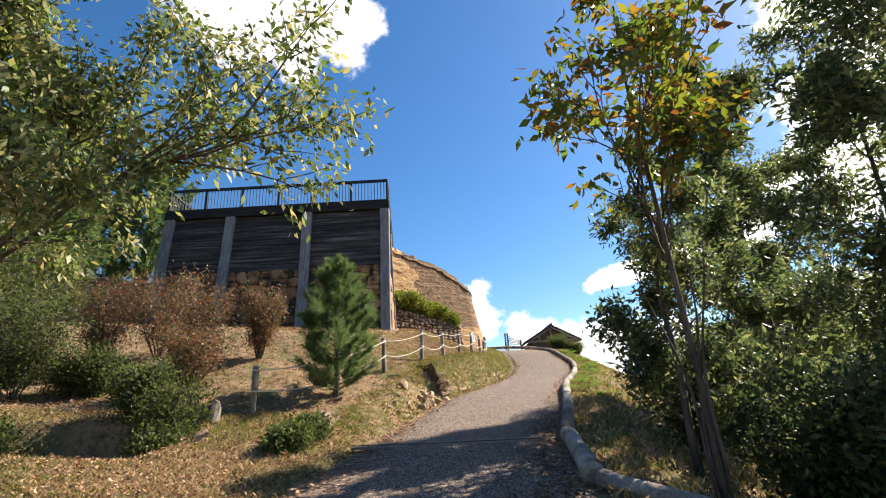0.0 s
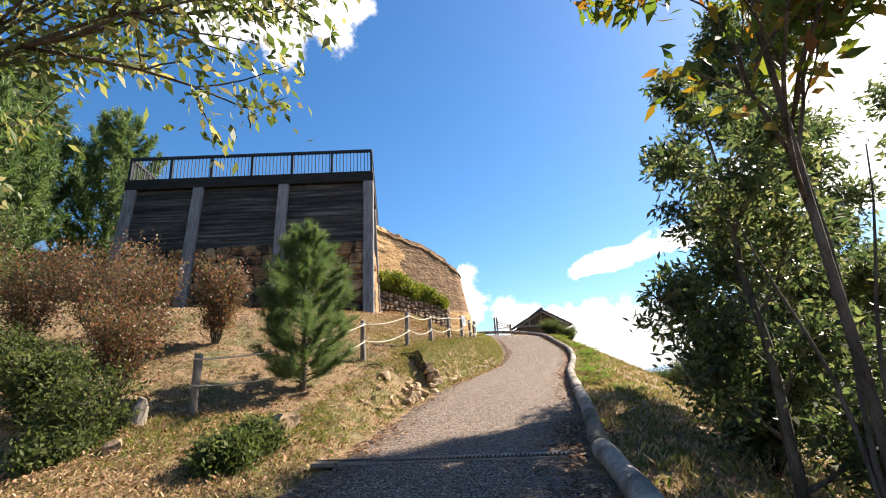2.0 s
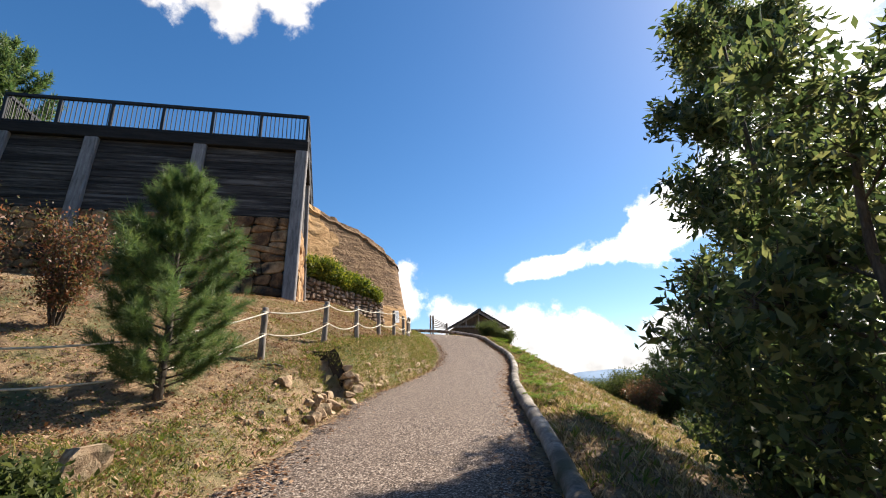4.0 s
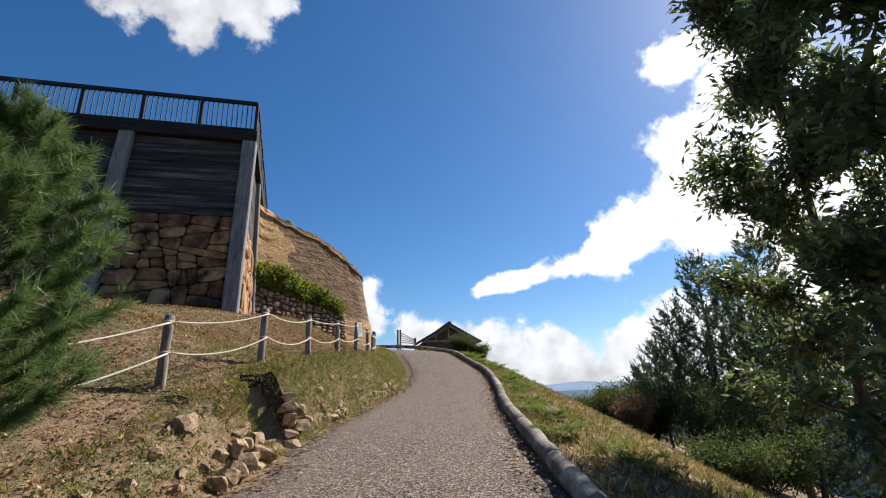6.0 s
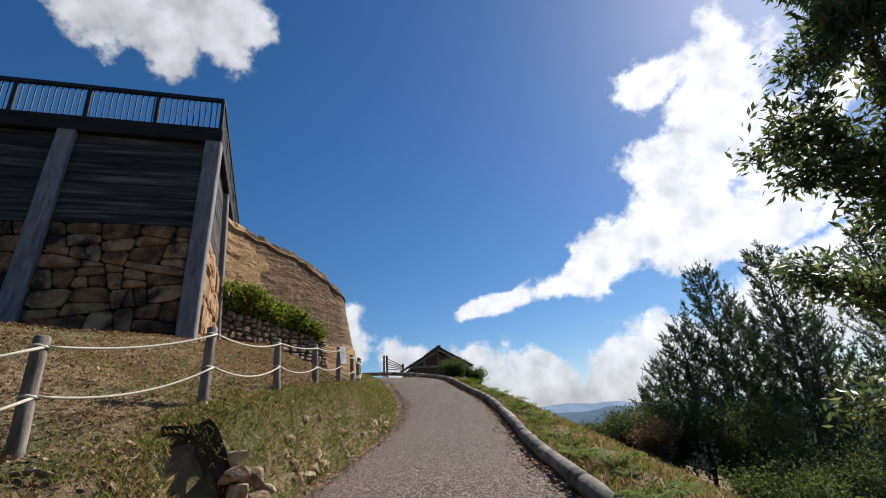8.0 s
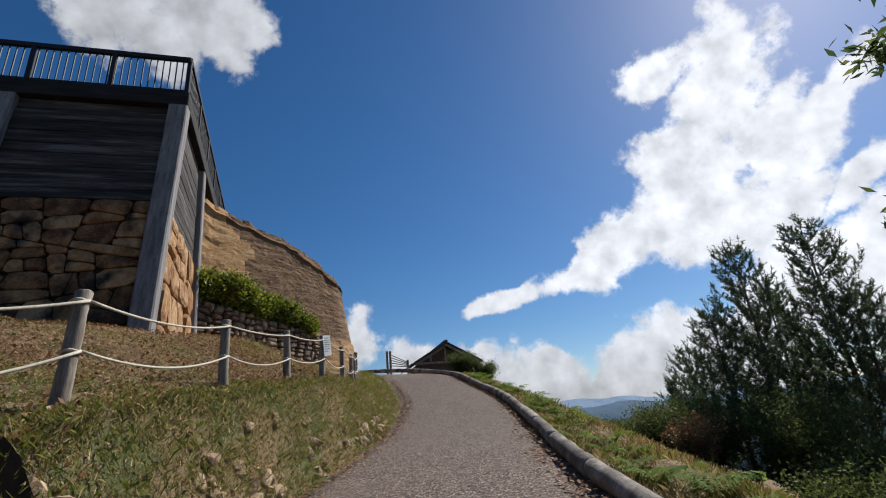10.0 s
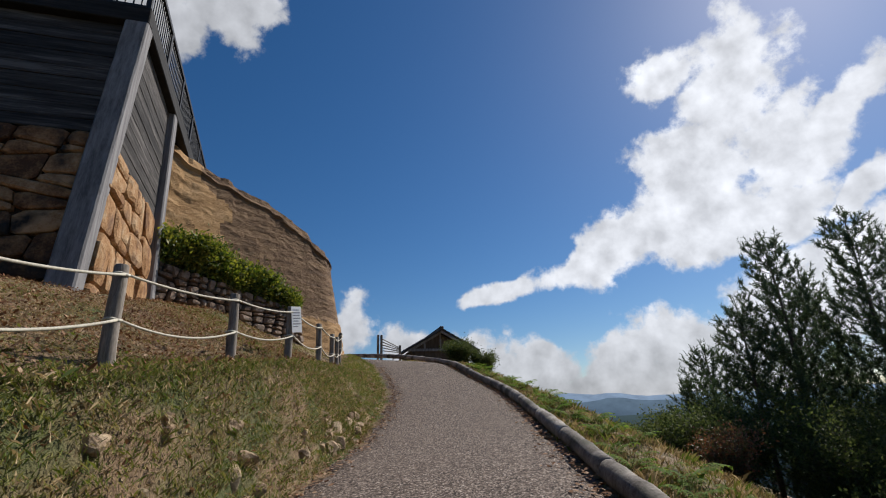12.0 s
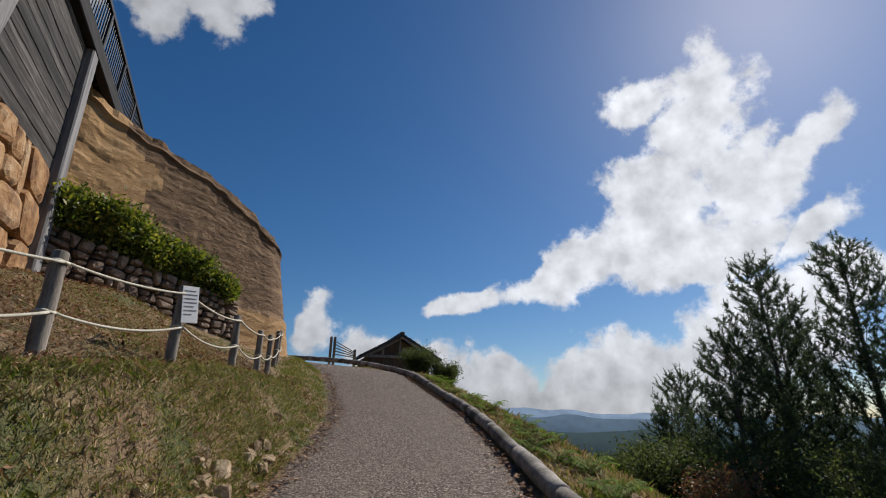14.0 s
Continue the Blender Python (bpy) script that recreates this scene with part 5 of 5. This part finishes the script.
def build_rocks():
    rng = random.Random(17)
    shapes = [rock_mesh(k, 1.0) for k in range(9)]

    def put(x, y, size, sink=0.25, label="pale weathered field stone set in the grassy bank", group="stones in the bank"):
        ob = new("bank_stone", rng.choice(shapes))
        z = ground_z(x, y)
        ob.matrix_basis = Matrix.LocRotScale((x, y, z + size * 0.75 * (0.5 - sink)), Euler([rng.uniform(-0.4, 0.4), rng.uniform(-0.4, 0.4), rng.uniform(0, 6.28)]), (size, size, size))
        tagged(ob, label, "stone", group)
    put(-1.73, 8.72, 0.24, 0.0, "large pale boulder lying in the bank", "boulders")
    put(-0.51, 11.95, 0.13, 0.2)
    put(-4.1, 8.9, 0.16, 0.1)
    put(-3.55, 8.15, 0.14, 0.1)
    for y0, y1, n, lo, hi, deep in ((9.9, 12.4, 20, 0.05, 0.1, 0.75), (13.9, 16.8, 12, 0.05, 0.1, 0.42), (17.6, 19.8, 8, 0.05, 0.1, 0.42), (20.0, 24.0, 6, 0.04, 0.08, 0.5)):
        for _ in range(n):
            p = lane_point(rng.uniform(y0, y1), -rng.uniform(0.16, deep))
            put(p.x, p.y, rng.uniform(lo, hi), 0.4)
    # broken courses of stones facing the foot of the bank
    for y0, y1, courses in ((10.9, 12.1, 2), (14.0, 15.5, 3), (16.0, 16.6, 3), (18.1, 19.0, 3), (19.6, 20.2, 2)):
        for c in range(courses):
            y = y0 + rng.uniform(0, 0.3)
            while y < y1:
                size = rng.uniform(0.075, 0.14)
                y += size * 1.5
                if rng.random() < 0.85:
                    p = lane_point(y, -(0.2 + 0.1 * c + rng.uniform(-0.02, 0.04)), 0.07 + 0.15 * c + rng.uniform(-0.03, 0.03))
                    ob = new("bank_stone", rng.choice(shapes))
                    ob.matrix_basis = Matrix.LocRotScale(p, Euler([rng.uniform(-0.3, 0.3), rng.uniform(-0.3, 0.3), rng.uniform(0, 6.28)]), (size, size, size * rng.uniform(0.8, 1.2)))
                    tagged(ob, "pale rough stone in the broken facing along the path's edge", "stone", "facing stones")
    # squared stones round the mouth of a culvert
    root = empty("culvert_mouth", (0, 0, 0))
    tagged(root, "dark culvert mouth in the bank with stacked squared stones", "culvert")
    for k, (x, y, z, s) in enumerate(((0.5, 13.34, 1.84, 0.14), (0.48, 13.38, 2.02, 0.13), (0.47, 13.4, 2.18, 0.12), (0.46, 13.46, 2.32, 0.1), (0.62, 13.56, 1.94, 0.13), (0.58, 13.62, 2.14, 0.12), (0.7, 13.8, 2.0, 0.13), (0.52, 13.3, 1.7, 0.14), (0.3, 13.56, 2.42, 0.11))):
        me = rock_mesh(40 + k, s, 0.7)
        child("stone", me, root, m=pose(x, y, z, 0, 0, rng.uniform(-25, 25)))
    # back panel whose dark colour stands in for the shade inside the opening
    V, F = [], []
    for i in range(9):
        for j in range(5):
            x, f = -0.2 + 0.08 * i, j / 4
            y = 13.36 + 0.1 * f + rng.uniform(-0.02, 0.02)
            V.append((x, y, 1.75 + f * (ground_z(x, 13.62) - 1.73)))
    F = [(i * 5 + j, (i + 1) * 5 + j, (i + 1) * 5 + j + 1, i * 5 + j + 1) for i in range(8) for j in range(4)]
    child("back", mesh("back", V, F, M_SOIL_SHADE, True), root, "earth at the back of the opening, its shade put into a dark colour")
    # split grey stump beside the fence
    b = foot(-3.75, 9.0)
    seg = [(b, 0.13), (b + Vector((0.0, 0, 0.12)), 0.11), (b + Vector((0.02, 0.01, 0.3)), 0.09), (b + Vector((0.05, 0, 0.42)), 0.05)]
    V, F = tubes([seg], 9)
    V = [v + Vector((noise.noise(v * 9), noise.noise(v * 9 + Vector((3, 0, 0))), 0)) * 0.04 for v in V]
    tagged(new("stump", mesh("stump", V, F, M_FPOST)), "split grey weathered tree stump on the bank", "stump")
    # fallen pale branches
    for ax, ay, bx, by in ((-0.95, 12.7, -0.6, 12.55), (1.0, 17.3, 1.75, 17.1), (-2.2, 7.9, -1.9, 7.7)):
        a, c = Vector((ax, ay, ground_z(ax, ay) + 0.02)), Vector((bx, by, ground_z(bx, by) + 0.02))
        mid = a.lerp(c, 0.5) + Vector((0.02, 0.03, 0.03))
        tagged(new("fallen_branch", mesh("fallen_branch", *tubes([[(a, 0.016), (mid, 0.02), (c, 0.012)]], 7), M_FPOST, True)), "bare pale branch lying in the grass", "branch", "fallen branches")


build_rocks()


def fern_mesh(seed, size):
    rng = np.random.default_rng(seed)
    P = []
    for k in range(9):
        a = k * 0.7 + rng.uniform(-0.2, 0.2)
        ln = size * rng.uniform(0.7, 1.1)
        d, s = np.array([math.cos(a), math.sin(a), 0]), np.array([-math.sin(a), math.cos(a), 0])
        for i in range(16):
            f = (i + 1) / 16
            p = d * ln * f * 0.8 + np.array([0, 0, ln * (0.95 * f - 0.62 * f * f)])
            w = ln * 0.3 * (1 - f) ** 0.8 + 0.01
            for sg in (-1, 1):
                t = p + s * sg * w + d * w * 0.5 + np.array([0, 0, -0.03 * rng.random()])
                h = d * ln * 0.028
                P.append([p - h, p + h, t + h * 0.3, t - h * 0.3])
    return quads_mesh("fronds", np.array(P), LF_FERN)


def build_ferns():
    rng = random.Random(23)
    kinds = [fern_mesh(k, 0.46) for k in range(4)]
    spots = [(lane_point(y, rng.uniform(0.45, 1.1))) for y in [11 + 0.55 * k for k in range(34)]]
    spots += [lane_point(y, rng.uniform(0.5, 1.6)) for y in [20 + 0.6 * k for k in range(19)]]
    for p in spots:
        ob = new("fern", rng.choice(kinds))
        s = rng.uniform(0.5, 1.15)
        ob.matrix_basis = Matrix.LocRotScale((p.x, p.y, ground_z(p.x, p.y) - 0.01), Euler((0, 0, rng.uniform(0, 6.28))), (s, s, s))
        tagged(ob, "bright green fern growing on the verge outside the kerb", "fern", "ferns along the kerb")


build_ferns()


# ---- grass and leaf litter ----
def scatter(n, lo, hi, y0, y1, rng, power=1.0):
    """Points beside the path from lo to hi metres beyond its edge (left negative), thicker near it."""
    k0, k1 = int(np.argmin(np.abs(LANE[:, 1] - y0))), int(np.argmin(np.abs(LANE[:, 1] - y1)))
    k = rng.integers(k0, k1, n)
    off = lo + (hi - lo) * rng.random(n) ** power
    q = np.sign(off) * LANE[k, 3] + off
    j = rng.uniform(-0.1, 0.1, (n, 2))
    return LANE[k, 0] + TAN[k, 1] * q + j[:, 0], LANE[k, 1] - TAN[k, 0] * q + j[:, 1]


def outside(x, y):
    """Keeps points off the platform, the walls and the path."""
    s, _, _ = side_of_lane(x, y)
    keep = (np.abs(s) > 0.12) & ~((y > 21.8) & (x < -1.1)) & ((notch(x, y) < 0.15) | (y < 12.95)) & ~((y > 26.6 + (x + 1.5) * 0.77) & (x > -1.6) & (x < 4.5) & (s < 0))
    return x[keep], y[keep]


def blades(name, label, x, y, height, width, mat, rng, each=10, splay=0.5, clump=0.06):
    x, y = outside(x, y)
    z = land(x, y)
    n = len(x) * each
    c = np.repeat(np.stack([x, y, z - 0.01], 1), each, 0)
    c[:, :2] += rng.normal(size=(n, 2)) * clump
    hh = np.repeat(height * rng.uniform(0.5, 1.5, len(x)), each)[:, None] * rng.uniform(0.5, 1.2, (n, 1))
    a = rng.uniform(0, 6.283, n)
    d = np.stack([np.cos(a) * splay * rng.random(n), np.sin(a) * splay * rng.random(n), np.ones(n)], 1)
    d /= np.linalg.norm(d, axis=1, keepdims=True)
    s = np.stack([-np.sin(a), np.cos(a), np.zeros(n)], 1) * width * rng.uniform(0.6, 1.4, (n, 1))
    mid = c + d * hh * 0.55
    tip = c + d * hh + np.stack([np.cos(a), np.sin(a), -0.5 * np.ones(n)], 1) * hh * 0.35 * rng.random((n, 1))
    P = np.stack([c - s / 2, c + s / 2, mid + s * 0.4, tip], 1)
    ob = new(name, quads_mesh(name, P, mat))
    tagged(ob, label, "grass", kind="stuff")


def flat_leaves(name, label, x, y, z, size, mat, rng, lift=0.35, slim=0.6):
    n = len(x)
    c = np.stack([x, y, z + rng.uniform(0.004, 0.03, n)], 1)
    a = rng.uniform(0, 6.283, n)
    d = np.stack([np.cos(a), np.sin(a), rng.uniform(-lift, lift, n)], 1)
    s = np.stack([-np.sin(a), np.cos(a), rng.uniform(-lift, lift, n)], 1)
    L = size * rng.uniform(0.5, 1.4, (n, 1))
    P = np.stack([c, c + d * L * 0.5 + s * L * slim / 2, c + d * L, c + d * L * 0.5 - s * L * slim / 2], 1)
    P[:, :, 2] = np.maximum(P[:, :, 2], (z + 0.003)[:, None])
    ob = new(name, quads_mesh(name, P, mat))
    tagged(ob, label, "leaves", kind="stuff")


def build_cover():
    rng = np.random.default_rng(77)
    x, y = scatter(30000, -0.12, -9.0, 3, 33, rng, 1.4)
    patch = swell(x, y, 1.1, 4.0) + 0.5 * swell(x, y, 3.3, 1.0)
    g = patch + rng.normal(size=len(x)) * 0.3 > 0.5 - 0.2 * np.clip((y - 12) / 6, 0, 1) - 0.7 * np.clip(1.5 - np.abs(side_of_lane(x, y)[0]), 0, 1)
    brown = swell(x, y, 1.6, 7.0) + 0.6 * swell(x, y, 4.1, 3.0) + rng.normal(size=len(x)) * 0.35 > 0.25
    for pick, mat, look_like in ((~g & ~brown, LF_GRASS, "short dry straw-coloured grass on the bank"), (~g & brown, LF_LITTER, "short withered brown grass on the bank")):
        blades("dry_grass", look_like, x[pick], y[pick], 0.042, 0.0055, mat, rng, 10, 2.4)
    blades("green_grass", "short green grass on the bank", x[g], y[g], 0.045, 0.006, LF_GREEN, rng, 10, 1.7)
    x, y = scatter(2600, -0.12, -1.3, 8, 33, rng, 1.1)
    blades("verge_grass", "longer green grass along the foot of the bank", x, y, 0.075, 0.006, LF_GREEN, rng, 11, 0.9)
    x, y = scatter(9000, 0.2, 6.0, -2, 36, rng, 1.5)
    g = rng.random(len(x)) < 0.68
    blades("dry_grass", "dry grass on the slope outside the kerb", x[g], y[g], 0.1, 0.008, LF_GRASS, rng, 11, 0.8)
    blades("green_grass", "green grass on the slope outside the kerb", x[~g], y[~g], 0.11, 0.008, LF_GREEN, rng, 11, 0.7)
    x, y = scatter(22000, -0.12, -4.5, 12, 24, rng, 1.1)
    g = swell(x, y, 1.1, 4.0) + rng.normal(size=len(x)) * 0.5 > 0.5 - 0.2 * np.clip((y - 12) / 6, 0, 1) - 0.7 * np.clip(1.5 - np.abs(side_of_lane(x, y)[0]), 0, 1)
    brown = swell(x, y, 1.6, 7.0) + 0.6 * swell(x, y, 4.1, 3.0) + rng.normal(size=len(x)) * 0.35 > 0.25
    for pick, mat, look_like in ((~g & ~brown, LF_GRASS, "thin dry grass on the bank"), (~g & brown, LF_LITTER, "thin withered brown grass on the bank")):
        blades("dry_grass", look_like, x[pick], y[pick], 0.04, 0.0055, mat, rng, 9, 2.6)
    blades("green_grass", "thin green grass on the bank", x[g], y[g], 0.042, 0.006, LF_GREEN, rng, 9, 1.8)
    x, y = scatter(8000, -0.12, -0.8, 12, 21, rng, 1.0)
    g = rng.random(len(x)) < 0.6
    blades("dry_grass", "dry tufts on the steep foot of the bank", x[~g], y[~g], 0.06, 0.006, LF_GRASS, rng, 8, 1.6)
    blades("green_grass", "green tufts on the steep foot of the bank", x[g], y[g], 0.06, 0.006, LF_GREEN, rng, 8, 1.4)
    # the low ground below the terrace
    x, y = rng.uniform(-11, -1.2, 20000), rng.uniform(3.0, 9.6, 20000)
    g = swell(x, y, 1.4, 2.0) + rng.normal(size=len(x)) * 0.4 > 0.3
    blades("dry_grass", "dry grass on the low ground beside the path", x[~g], y[~g], 0.07, 0.0055, LF_GRASS, rng, 8, 1.8)
    blades("green_grass", "green grass on the low ground beside the path", x[g], y[g], 0.07, 0.006, LF_GREEN, rng, 8, 1.3)
    x, y = outside(rng.uniform(-10, -1.0, 24000), rng.uniform(1.5, 10.5, 24000))
    flat_leaves("leaf_litter", "fallen brown leaves on the low ground beside the path", x, y, land(x, y) + 0.02, 0.034, LF_LITTER, rng, 0.9)
    # low broad weeds
    x, y = outside(*scatter(15000, -0.1, -8, 2, 32, rng, 1.4))
    keep = swell(x, y, 1.7, 9.0) + rng.normal(size=len(x)) * 0.35 > 0.1
    x, y = x[keep], y[keep]
    flat_leaves("low_weeds", "low green weeds creeping over the bank", x, y, land(x, y) + 0.02, 0.035, LF_GREEN, rng, 0.8)
    # fallen leaves, thickest near the trees and along both edges of the path
    x, y = outside(*scatter(60000, -0.1, -8, 0, 26, rng, 1.1))
    flat_leaves("leaf_litter", "fallen brown leaves scattered over the bank", x, y, land(x, y) + 0.02, 0.042, LF_LITTER, rng, 1.0)
    x, y = outside(*scatter(5000, 0.2, 5, -1, 12, rng, 1.3))
    flat_leaves("leaf_litter", "fallen brown leaves on the slope outside the kerb", x, y, land(x, y) + 0.02, 0.06, LF_LITTER, rng, 0.6)
    k1 = int(np.argmin(np.abs(LANE[:, 1] - 30)))
    n = 15000
    k = (k1 * rng.random(n) ** 1.0).astype(int)
    low = rng.random(n) < 0.5
    k[low] = (int(np.argmin(np.abs(LANE[:, 1] - 9.5))) * rng.random(int(low.sum()))).astype(int)
    side = np.where(rng.random(n) < 0.5, 1.0, -1.0)
    inset = np.abs(rng.normal(size=n)) * np.interp(LANE[k, 1], [2, 8, 14], [0.5, 0.25, 0.13])
    q = side * (LANE[k, 3] - 0.02 - inset)
    xx, yy = LANE[k, 0] + TAN[k, 1] * q + rng.uniform(-0.06, 0.06, n), LANE[k, 1] - TAN[k, 0] * q
    flat_leaves("path_litter", "dry pinkish-brown leaves drifted along the path's edges", xx, yy, LANE[k, 2] + 0.012, 0.055, LF_LITTER, rng, 0.35)


build_cover()
